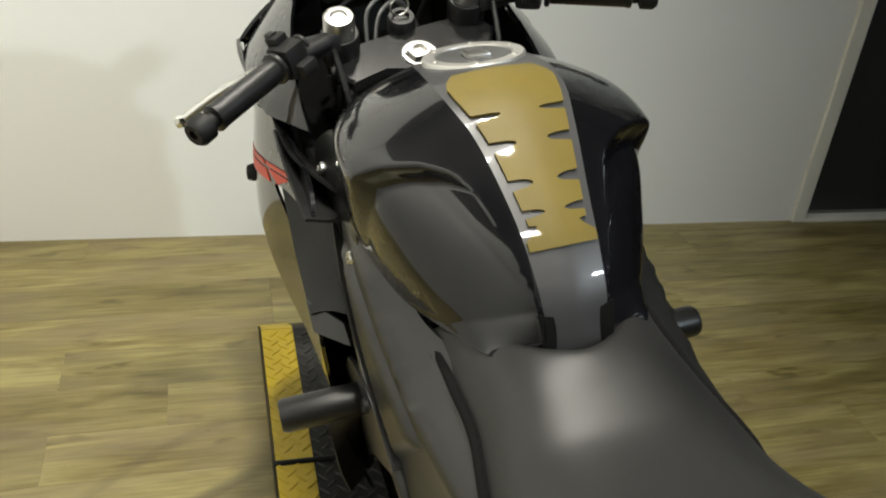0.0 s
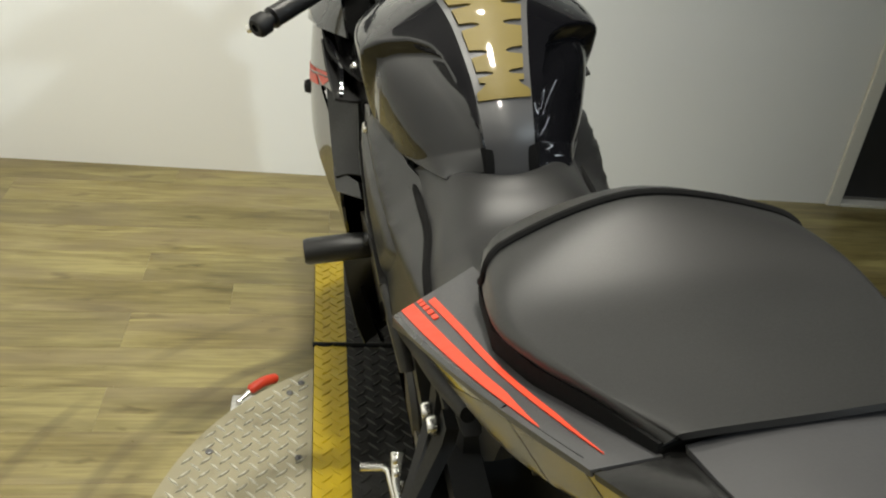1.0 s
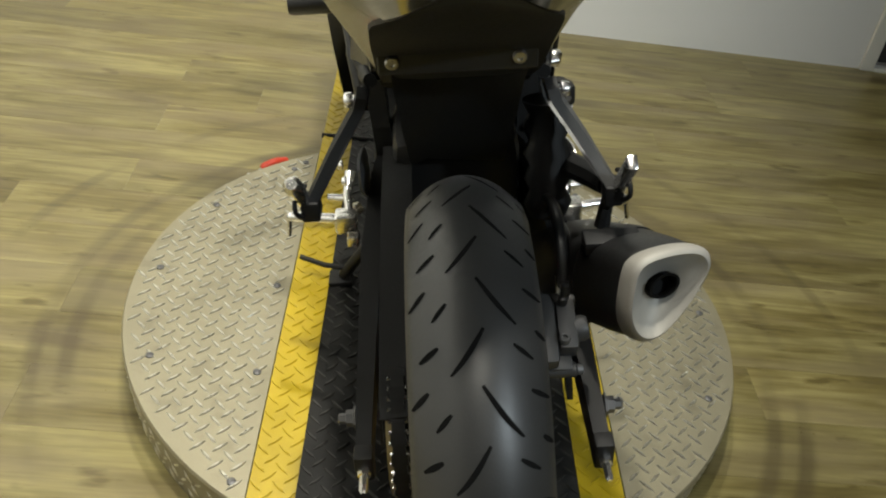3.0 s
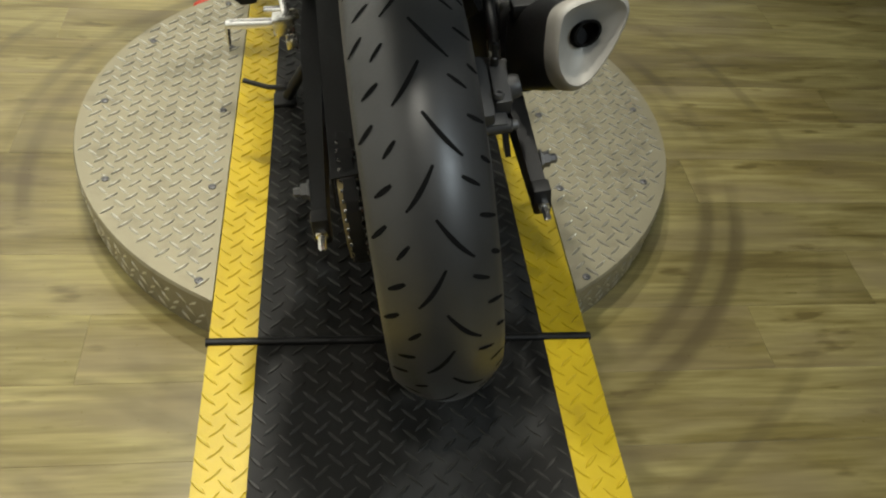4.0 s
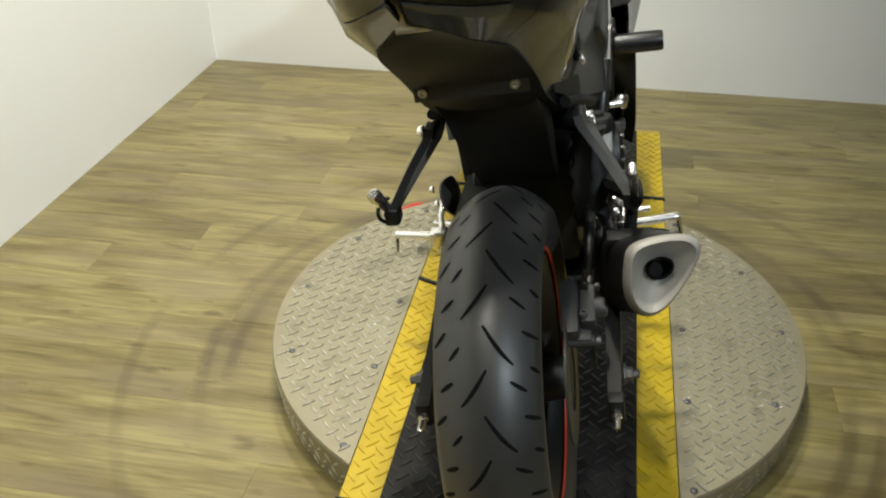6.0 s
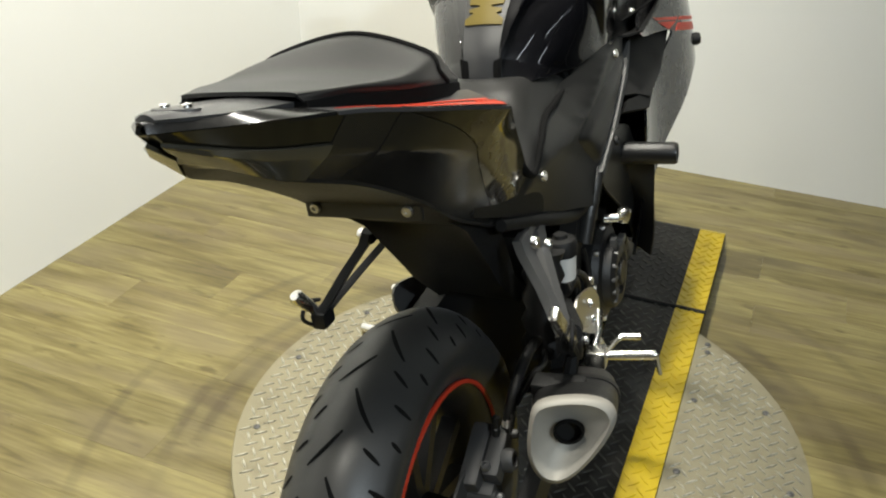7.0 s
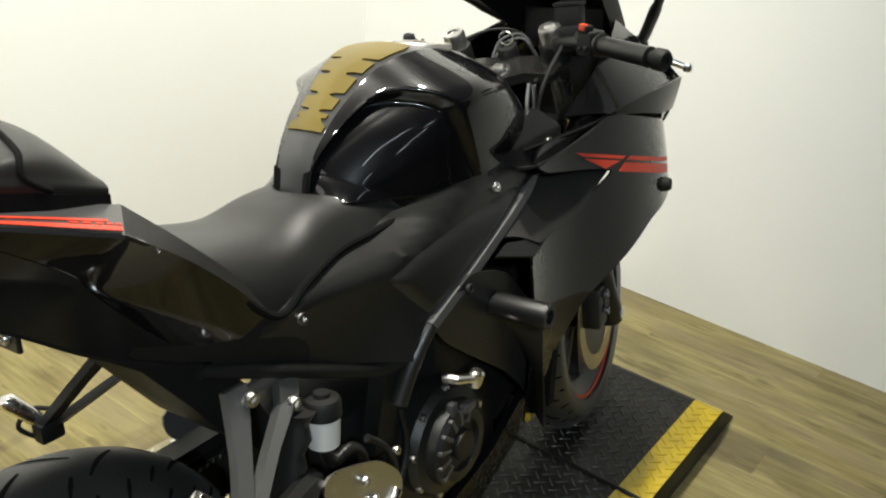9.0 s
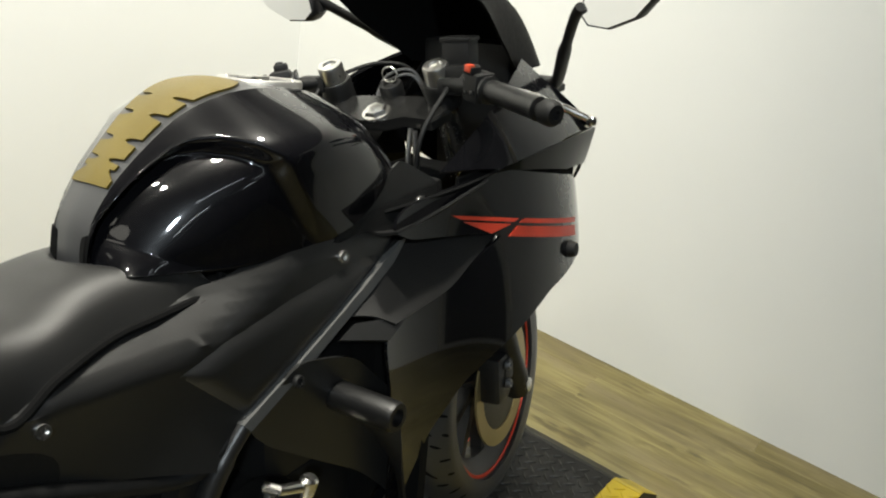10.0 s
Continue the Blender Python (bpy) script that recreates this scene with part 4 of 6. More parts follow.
    cx, cz = 0.325 + lx, 1.068 + lz
    mk = lambda k, y: [flip((cx + (x - cx) * k, y + 0.015 - (0.27 if s > 0 else 0.10) * (x - cx), cz + (z - cz) * k), s) for x, z in heads]
    rings(bm, [mk(0.55, 1.262), mk(0.9, 1.24), mk(1.0, 1.215), mk(1.0, 1.198), mk(0.95, 1.194)])
    part("mirror_housing", bm, MATTE, stalk, sharp=50)
    bm = bmesh.new()
    rings(bm, [mk(0.93, 1.196), mk(0.93, 1.1925)])
    part("mirror_glass", bm, MIRROR, stalk, smooth=False)

# windscreen
W0 = [(-0.115, 1.335, 0.970), (-0.128, 1.285, 1.005), (-0.139, 1.238, 1.035), (-0.147, 1.20, 1.062), (-0.150, 1.16, 1.095), (-0.130, 1.125, 1.13)]
W1 = [(-0.07, 1.508, 0.962), (-0.080, 1.445, 1.018), (-0.088, 1.378, 1.068), (-0.088, 1.300, 1.108), (-0.082, 1.225, 1.146), (-0.065, 1.170, 1.179)]
WM = [(0, 1.570, 0.956), (0, 1.508, 1.022), (0, 1.438, 1.078), (0, 1.355, 1.129), (0, 1.263, 1.167), (0, 1.190, 1.192)]
part("windscreen", shell([W0, W1, WM, neg(W1), neg(W0)], nu=24, nv=24, thick=0.004), SCREEN, bike, "dark smoked windscreen")

# -- instrument area and steering --
bm = bmesh.new()
box(bm, (0, 1.378, 0.973), (0.19, 0.07, 0.085), pose(0, 0, 0), 0.012)
box(bm, (0, 1.466, 0.841), (0.20, 0.14, 0.20), None, 0.012)
part("instrument_housing", bm, MATTE, bike, "black instrument housing")
bm = bmesh.new()
prof = [(-0.115, 0.0), (-0.095, -0.030), (-0.05, -0.022), (-0.02, -0.036), (0.02, -0.036), (0.05, -0.022), (0.095, -0.030), (0.115, 0.0), (0.10, 0.034), (0.05, 0.040), (-0.05, 0.040), (-0.10, 0.034)]
CL = Matrix.Translation((0, 1.098, 0.918)) @ Matrix.Rotation(radians(24.5), 4, "X")
rings(bm, [[CL @ Vector((x * k * 1.1, y * k, h)) for x, y in prof] for k, h in ((0.97, -0.012), (1, -0.009), (1, 0.004), (0.96, 0.008))])
clamp = part("triple_clamp", steered(bm), TAILP, bike, "black cast top fork clamp", sharp=35)
bm = bmesh.new()
lathe(bm, [(0.021, 0), (0.021, 0.004), (0.017, 0.010), (0.012, 0.010), (0.011, 0.004)], CL @ Vector((0, -0.013, 0.008)), RAKE, 6)
lathe(bm, [(0.024, -0.001), (0.024, 0.003), (0.0, 0.003)], CL @ Vector((0, -0.013, 0.008)), RAKE, 28)
part("stem_nut", steered(bm), CHROME, clamp, "bright steering stem nut")
bm = bmesh.new()
lathe(bm, [(0.020, 0.0), (0.020, 0.022), (0.018, 0.026), (0.012, 0.026), (0.010, 0.020), (0.0, 0.020)], CL @ Vector((0, 0.050, 0.000)), RAKE, 24)
part("ignition_lock", steered(bm), DARKMET, clamp)
bm = bmesh.new()
tube(bm, [CL @ Vector((0.014 * math.cos(a), 0.056 + 0.004 * math.sin(a), 0.038 + 0.012 * math.sin(a))) for a in (2 * math.pi * k / 24 for k in range(25))], 0.0014, 6)
part("key_ring", steered(bm), STEEL, clamp)
for s in (1, -1):
    top = Vector((s * 0.098, 1.108, 0.988))
    down = -RAKE
    bm = bmesh.new()
    lathe(bm, [(0.0215, -0.030), (0.0215, 0.004), (0.0195, 0.008), (0.0165, 0.0085), (0.012, 0.0085), (0.010, 0.004)], top, RAKE, 30)
    fcap = part("fork_cap", steered(bm), STEEL, bike, "bright fork cap")
    bm = bmesh.new()
    lathe(bm, [(0.0205, 0.015), (0.0205, 0.40)], top, down, 28)
    fork = part("fork_tube", steered(bm), CHROME, bike, "chromed fork tube")
    bm = bmesh.new()
    lathe(bm, [(0.025, 0.36), (0.029, 0.365), (0.029, 0.40), (0.026, 0.44), (0.026, 0.68), (0.030, 0.74), (0.028, 0.785), (0.014, 0.795)], top, down, 28)
    part("fork_slider", steered(bm), DARKMET, fork)
    bm = bmesh.new()
    lathe(bm, [(0.0265, -0.02), (0.0275, -0.012), (0.0275, 0.018), (0.0255, 0.024), (0.021, 0.0245)], top - RAKE * 0.046, RAKE, 28)
    box(bm, (s * 0.130, 1.105, 0.962), (0.05, 0.026, 0.028), None, 0.006)
    clip = part("clip_on_clamp", steered(bm), DARKMET, bike)
    dz = 0.014 if s < 0 else 0.0
    g0, g1 = Vector((s * 0.200, 1.073, 0.961)), Vector((s * 0.320, 1.000, 0.941))
    d = (g1 - g0).normalized()
    bm = bmesh.new()
    tube(bm, [(s * 0.11, 1.105, 0.966), g0, g1], 0.011, 14)
    barr = part("handlebar", steered(bm), MATTE, bike, "black clip-on handlebar")
    bm = bmesh.new()
    lathe(bm, [(0.017, 0), (0.0215, 0.002), (0.0215, 0.007), (0.0165, 0.009)] + [(0.0168 + 0.0006 * (k % 2), 0.012 + 0.0042 * k) for k in range(25)] + [(0.018, 0.119), (0.018, 0.123), (0.013, 0.125)], g0, d, 28)
    part("rubber_grip", steered(bm), GRIP, barr, "black ribbed rubber grip")
    bm = bmesh.new()
    lathe(bm, [(0.013, 0), (0.0185, 0.003), (0.0185, 0.020), (0.014, 0.026), (0.007, 0.026), (0.006, 0.020)], g1 - d * 0.008, d, 24)
    part("bar_end", steered(bm), MATTE, barr)
    bm = bmesh.new()
    M = Matrix.Translation(g0 - d * 0.022) @ d.to_track_quat("X", "Z").to_matrix().to_4x4()
    box(bm, (0, 0, 0.0), (0.038, 0.040, 0.046), M, 0.008)
    box(bm, (-0.002, -0.013, 0.026), (0.024, 0.020, 0.014), M, 0.004)
    box(bm, (-0.004, 0.018, -0.012), (0.030, 0.03, 0.020), M, 0.006)
    sw = part("switch_housing", steered(bm), MATTE, barr, "black switch housing")
    bm = bmesh.new()
    box(bm, (0.0, -0.019, 0.030), (0.014, 0.012, 0.012), M, 0.003)
    part("switch", steered(bm), ORANGE if s > 0 else DARKMET, sw, "red stop switch" if s > 0 else "")
    bm = bmesh.new()
    tube(bm, curve_pts([(s * 0.160, 1.130, 0.960 - dz), (s * 0.20, 1.150, 0.952 - dz), (s * 0.265, 1.163, 0.932 - dz), (s * 0.327, 1.172, 0.905 - dz)], 6), [0.008] * 4 + [0.0065] * 13 + [0.006] * 2, 10)
    lever = part("brake_lever" if s > 0 else "clutch_lever", steered(bm), CHROME if s > 0 else STEEL, bike, "polished aluminium lever")
    bm = bmesh.new()
    lathe(bm, [(0.0, -0.009), (0.007, -0.007), (0.0095, 0.0), (0.007, 0.007), (0.0, 0.009)], (s * 0.333, 1.173, 0.902 - dz), (0, 0, 1), 16)
    part("ball_end", steered(bm), BRIGHT, lever)
    bm = bmesh.new()
    box(bm, (s * 0.155, 1.122, 0.964 - dz), (0.034, 0.044, 0.024), None, 0.006)
    lathe(bm, [(0.008, -0.014), (0.008, 0.014), (0.005, 0.016)], (s * 0.166, 1.138, 0.962 - dz), (0, 0, 1), 14)
    part("lever_perch", steered(bm), DARKMET, lever)
    bm = bmesh.new()
    for dx, dy, dh, size in ((-0.012, -0.016, 0.010, 0.008), (0.010, -0.019, -0.006, 0.009), (-0.006, -0.020, -0.008, 0.006)):
        box(bm, (dx, dy, dh), (size, size, size), M, 0.002)
    part("switch_buttons", steered(bm), TAILP, sw)
    bm = bmesh.new()
    lathe(bm, [(0.016, 0), (0.016, 0.004), (0.012, 0.007), (0.012, 0.012), (0.0, 0.013)], g0 - d * 0.050 + Vector((0, 0, 0.004)), d, 18)
    lathe(bm, [(0.0175, 0), (0.0175, 0.010)], g0 - d * 0.044, d, 18)
    part("bar_clamp_ring", steered(bm), DARKMET, barr)
    if s > 0:
        bm = bmesh.new()
        box(bm, (0.128, 1.137, 1.010), (0.048, 0.040, 0.040), pose(0, 0, 0), 0.005)
        box(bm, (0.128, 1.137, 1.032), (0.052, 0.044, 0.008), None, 0.003)
        part("brake_reservoir", steered(bm), MATTE, bike, "black square front brake reservoir")
        bm = bmesh.new()
        box(bm, (0.140, 1.117, 0.979), (0.05, 0.035, 0.03), None, 0.006)
        part("master_cylinder", steered(bm), DARKMET, bike)
# cables round the steering head
for pts, r, mat in (
    ([(0.02, 1.215, 0.906), (0.05, 1.185, 0.975), (0.10, 1.145, 0.985), (0.15, 1.135, 0.982)], 0.0035, MATTE),
    ([(-0.12, 1.135, 0.965), (-0.07, 1.175, 0.985), (-0.02, 1.205, 0.975), (0.0, 1.240, 0.907)], 0.0035, MATTE),
    ([(-0.06, 1.155, 0.923), (-0.05, 1.175, 0.965), (-0.01, 1.195, 0.975), (0.02, 1.205, 0.925)], 0.003, ALLOY),
    ([(-0.05, 1.145, 0.922), (-0.035, 1.165, 0.960), (0.0, 1.185, 0.968), (0.03, 1.195, 0.915)], 0.003, ALLOY),
    ([(0.12, 1.111, 0.970), (0.11, 1.052, 0.896), (0.10, 1.062, 0.794), (0.10, 1.135, 0.712)], 0.004, MATTE),
    ([(0.075, 1.085, 0.900), (0.080, 1.085, 0.834), (0.085, 1.095, 0.751)], 0.0045, STEEL),
    ([(0.060, 1.095, 0.900), (0.062, 1.085, 0.834), (0.070, 1.095, 0.751)], 0.0045, STEEL),
    ([(-0.12, 1.086, 0.959), (-0.11, 1.032, 0.874), (-0.09, 1.052, 0.751)], 0.004, MATTE),
):
    bm = bmesh.new()
    tube(bm, curve_pts(pts, 7), r, 8)
    part("cable", bm, mat, bike)
bm = bmesh.new()
box(bm, (0, 1.0, 0.775), (0.27, 0.18, 0.12), None, 0.02)
box(bm, (0, 1.165, 0.72), (0.13, 0.20, 0.19), None, 0.03)
box(bm, (0, 0.770, 0.725), (0.262, 0.36, 0.13), None, 0.03)
box(bm, (0, 0.463, 0.705), (0.216, 0.36, 0.10), None, 0.03)
part("main_frame", bm, MATTE, bike, "black frame and air box under the bodywork")

# -- engine --
bm = bmesh.new()
box(bm, (0, 0.693, 0.362), (0.26, 0.34, 0.24), None, 0.04)
engine = part("engine_block", bm, DARKMET, bike, "black cast engine block")
bm = bmesh.new()
box(bm, (0, 0.786, 0.531), (0.24, 0.20, 0.22), pose(0, 0, 0), 0.03)
part("cylinder", bm, DARKMET, engine)
bm = bmesh.new()
box(bm, (0, 0.490, 0.403), (0.20, 0.18, 0.22), None, 0.03)
part("gearbox", bm, DARKMET, engine)
bm = bmesh.new()
box(bm, (0, 0.716, 0.220), (0.18, 0.26, 0.10), None, 0.03)
part("sump", bm, DARKMET, engine)
bm = bmesh.new()
lathe(bm, [(0.098, 0), (0.098, 0.035), (0.090, 0.048), (0.074, 0.052), (0.070, 0.066), (0.060, 0.074), (0.044, 0.075), (0.042, 0.068), (0.026, 0.068), (0.024, 0.078), (0, 0.078)], (0.115, 0.657, 0.399), (1, 0, 0), 44)
clutch = part("clutch_cover", bm, DARKMET, engine, "black round clutch cover", sharp=25)
for a in range(9):
    ang = a * math.pi * 2 / 9 + 0.2
    bm = bmesh.new()
    bolt(bm, (0.152, 0.659 + 0.094 * math.cos(ang), 0.398 + 0.094 * math.sin(ang)), (1, 0, 0), 0.007, 0.009)
    part("cover_bolt", bm, STEEL, engine)
bm = bmesh.new()
for k in range(7):
    turn = Matrix.Translation((0.186, 0.657, 0.399)) @ Matrix.Rotation(radians(70 + 24 * k), 4, "X")
    box(bm, (0, 0.052, 0), (0.010, 0.030, 0.007), turn, 0.002)
box(bm, (0.188, 0.672, 0.462), (0.014, 0.030, 0.014), None, 0.003)
box(bm, (0.180, 0.640, 0.470), (0.012, 0.016, 0.022), None, 0.003)
part("cover_rib", bm, ALLOY, engine)
bm = bmesh.new()
tube(bm, [(0.165, 0.642, 0.520), (0.185, 0.647, 0.520), (0.19, 0.693, 0.503)], 0.008, 10)
lathe(bm, [(0.011, -0.012), (0.013, -0.006), (0.013, 0.012), (0.009, 0.016)], (0.19, 0.693, 0.502), (0.2, 0.2, 1), 14)
part("clutch_arm", bm, CHROME, engine)
bm = bmesh.new()
lathe(bm, [(0.065, 0), (0.065, 0.02), (0.055, 0.03), (0.0, 0.034)], (-0.115, 0.673, 0.345), (-1, 0, 0), 36)
part("alternator_cover", bm, DARKMET, engine)
bm = bmesh.new()
tube(bm, curve_pts([(0.06, 0.961, 0.449), (0.07, 0.981, 0.300), (0.08, 0.899, 0.200), (0.10, 0.716, 0.180), (0.13, 0.546, 0.220), (0.155, 0.425, 0.310)], 6), 0.022, 16)
part("exhaust_pipe", bm, DARKMET, bike)
# belly of the fairing
bm = bmesh.new()
rings(bm, [[(-w, y, z + h), (-w * 0.8, y, z), (w * 0.8, y, z), (w, y, z + h), (w * 0.9, y, z + h), (w * 0.7, y, z + 0.015), (-w * 0.7, y, z + 0.015), (-w * 0.9, y, z + h)] for w, y, z, h in ((0.16, 0.93, 0.24, 0.14), (0.15, 0.80, 0.17, 0.12), (0.14, 0.66, 0.15, 0.09), (0.11, 0.54, 0.17, 0.06))])
part("belly_fairing", bm, GLOSS, bike, sharp=40)

# -- muffler --
def muffler():
    tri_pts = [(0.202, 0.547), (0.245, 0.553), (0.283, 0.544), (0.296, 0.521), (0.281, 0.487), (0.253, 0.453), (0.227, 0.437), (0.204, 0.445), (0.190, 0.475), (0.191, 0.515)]
    n = len(tri_pts)
    rim = []
    for i in range(n):
        a, b = Vector(tri_pts[i - 1]), Vector(tri_pts[i])
        c, d = Vector(tri_pts[(i + 1) % n]), Vector(tri_pts[(i + 2) % n])
        for k in range(5):
            t = k / 5
            rim.append(0.5 * (2 * b + (c - a) * t + (2 * a - 5 * b + 4 * c - d) * t * t + (3 * b - a - 3 * c + d) * t ** 3))
    mid = Vector((0.237, 0.500))
    axis = Vector((-0.085, 0.35, -0.20))

    def loop(f, k, back=0.0):
        out = []
        for p in rim:
            q = mid + (p - mid) * k
            y = 0.040 + 0.30 * (q.x - mid.x) + 0.22 * (q.y - mid.y) + back
            out.append(Vector((q.x, y, q.y)) + axis * f)
        return out

    hole = [mid + Vector((0.0195 * math.cos(a), 0.0195 * math.sin(a))) for a in (math.atan2((p - mid).y, (p - mid).x) for p in rim)]

    def hole_loop(f, k):
        return [Vector((q.x, 0.052 + 0.30 * (q.x - mid.x), q.y)) + axis * f for q in (mid + (h - mid) * k for h in hole)]

    bm = bmesh.new()
    rings(bm, [loop(0.075, 1.045), loop(0.05, 1.05), loop(0.02, 1.035), loop(0.0, 0.97), loop(0.0, 0.90, -0.003), loop(0.03, 0.72), hole_loop(0.02, 1.08), hole_loop(0.03, 1.0)], True, False)
    m = part("muffler", bm, SILVER, bike, "silver muffler end cap on a black can", sharp=60)
    bm = bmesh.new()
    rings(bm, [hole_loop(-0.01, 1.0), hole_loop(-0.01, 0.82), hole_loop(0.10, 0.80), hole_loop(0.3, 0.78), hole_loop(0.31, 0.02)], True, False)
    part("outlet_pipe", bm, SCRUB, m)
    bm = bmesh.new()
    rings(bm, [loop(0.065, 1.0), loop(0.08, 1.03), loop(0.22, 1.10), loop(0.50, 1.16), loop(0.78, 1.12), loop(1.0, 0.9), loop(1.12, 0.45)])
    part("muffler_can", bm, DARKMET, m, "black muffler can", sharp=50)
    bm = bmesh.new()
    rings(bm, [loop(0.40, 1.17), loop(0.42, 1.19), loop(0.48, 1.19), loop(0.50, 1.16)])
    part("muffler_band", bm, MATTE, m, sharp=50)
    bm = bmesh.new()
    tube(bm, [(0.199, 0.205, 0.535), (0.200, 0.231, 0.499), (0.195, 0.225, 0.467)], [0.011, 0.010, 0.012], 8)
    box(bm, (0.195, 0.162, 0.488), (0.075, 0.035, 0.020), None, 0.004)
    part("muffler_strap", bm, MATTE, m, "black muffler hanger strap")
    bm = bmesh.new()
    tube(bm, [(0.155, 0.35, 0.50), (0.19, 0.27, 0.52), (0.20, 0.235, 0.53)], [0.02, 0.018, 0.016], 8)
    part("muffler_hanger", bm, MATTE, m)


muffler()

# -- foot controls, hangers --
for s in (1, -1):
    bm = bmesh.new()
    dark = s < 0
    rings(bm, [[flip(p, s) for p in ((x - 0.006, y - w, z), (x + 0.008, y - w, z + 0.003), (x + 0.008, y + w, z + 0.004), (x - 0.006, y + w, z))] for x, y, z, w in ((0.122, 0.268, 0.668, 0.016), (0.128, 0.264, 0.650, 0.016), (0.160, 0.236, 0.607, 0.012), (0.196, 0.200, 0.552, 0.011))])
    hanger = part("hanger_bracket", bm, MATTE if dark else ALLOY, bike, "black passenger footrest bracket" if dark else "grey cast passenger footrest bracket", sharp=30)
    bm = bmesh.new()
    rings(bm, [[flip(p, s) for p in ((x - 0.006, y - w, z), (x + 0.008, y - w, z + 0.003), (x + 0.008, y + w, z + 0.004), (x - 0.006, y + w, z))] for x, y, z, w in ((0.122, 0.352, 0.645, 0.017), (0.128, 0.345, 0.618, 0.016), (0.160, 0.280, 0.585, 0.012), (0.196, 0.214, 0.545, 0.011))])
    part("hanger_strut", bm, MATTE if dark else ALLOY, hanger, sharp=30)
    bm = bmesh.new()
    box(bm, flip((0.122, 0.306, 0.655), s), (0.010, 0.09, 0.018), None, 0.004)
    part("hanger_bridge", bm, MATTE if dark else ALLOY, hanger)
    for p in ((0.138, 0.277, 0.656), (0.138, 0.345, 0.617)):
        bm = bmesh.new()
        bolt(bm, flip(p, s), (s, 0, 0), 0.011, 0.010)
        part("hanger_bolt", bm, CHROME, hanger)
    # folded passenger footrest
    tip = Vector(flip((0.200, 0.205, 0.545), s))
    bm = bmesh.new()
    box(bm, tip + Vector((0, -0.002, -0.004)), (0.026, 0.036, 0.030), None, 0.006)
    tube(bm, curve_pts([tip + Vector((s * 0.010, -0.014, -0.014)), tip + Vector((s * 0.016, -0.034, 0.010)), tip + Vector((s * 0.014, -0.016, 0.030)), tip + Vector((s * 0.006, 0.008, 0.022))], 5), 0.0035, 8)
    clevis = part("peg_clevis", bm, MATTE, hanger)
    bm = bmesh.new()
    if dark:
        tube(bm, [tip + Vector((-0.009, 0.004, -0.004)), tip + Vector((-0.010, -0.020, 0.026)), tip + Vector((-0.012, -0.043, 0.056)), tip + Vector((-0.012, -0.048, 0.061))], [0.010, 0.0115, 0.0125, 0.007], 12)
    else:
        tube(bm, [tip + Vector((0.004, 0.010, -0.014)), tip + Vector((0.004, -0.012, 0.010))], [0.009, 0.010], 12)
    part("passenger_peg", bm, CHROME, hanger, "polished folding passenger footrest")
    # rider footrest, heel guard
    a = Vector(flip((0.165, 0.428, 0.356), s))
    e = Vector(flip((0.285, 0.455, 0.353), s))
    bm = bmesh.new()
    box(bm, a + Vector((s * 0.022, 0, 0)), (0.036, 0.034, 0.034), None, 0.006)
    box(bm, a + Vector((s * 0.012, -0.011, -0.028)), (0.02, 0.028, 0.020), None, 0.004)
    mount = part("footrest_mount", bm, CHROME, bike, "polished aluminium footrest mount")
    bm = bmesh.new()
    d = (e - a).length
    lathe(bm, [(0.0095, 0.25 * d)] + [(0.0085 + 0.0010 * (k % 2), (0.34 + 0.034 * k) * d) for k in range(18)] + [(0.0078, d)], a, e - a, 14)
    tube(bm, [e, e + Vector((s * 0.006, 0.002, -0.042))], [0.005, 0.0035], 8)
    part("footrest", bm, CHROME, mount, "ribbed aluminium footrest")
    bm = panel([(0.347, 0.504), (0.358, 0.511), (0.375, 0.510), (0.42, 0.495), (0.461, 0.478), (0.486, 0.456), (0.508, 0.430), (0.512, 0.405), (0.503, 0.385), (0.473, 0.375), (0.428, 0.403), (0.364, 0.452), (0.349, 0.472)], [(0.388, 0.452, 0.178 if s > 0 else 0.150)], 0.004, 0.012, s < 0)
    guard = part("heel_guard", bm, STEEL if s > 0 else ALLOY, bike, "satin steel heel guard")
    for p in ((0.180, 0.425, 0.467), (0.180, 0.442, 0.425)):
        bm = bmesh.new()
        bolt(bm, flip(p, s), (s, 0, 0), 0.008, 0.007)
        part("guard_bolt", bm, CHROME, guard)
    bm = bmesh.new()
    tube(bm, [flip((0.178, 0.495, 0.408), s), flip((0.185, 0.461, 0.387), s), flip((0.180, 0.433, 0.359), s)], [0.010, 0.006, 0.008], 10)
    tube(bm, [flip((0.175, 0.499, 0.331), s), flip((0.18, 0.463, 0.351), s)], [0.012, 0.010], 10)
    tube(bm, [flip((0.185, 0.444, 0.336), s), flip((0.19, 0.514, 0.315), s), flip((0.192, 0.571, 0.298), s), flip((0.20, 0.581, 0.300), s), flip((0.235, 0.586, 0.300), s)], [0.006, 0.005, 0.006, 0.007, 0.007], 10)
    part("brake_pedal" if s > 0 else "gear_lever", bm, CHROME, bike, "polished foot pedal")
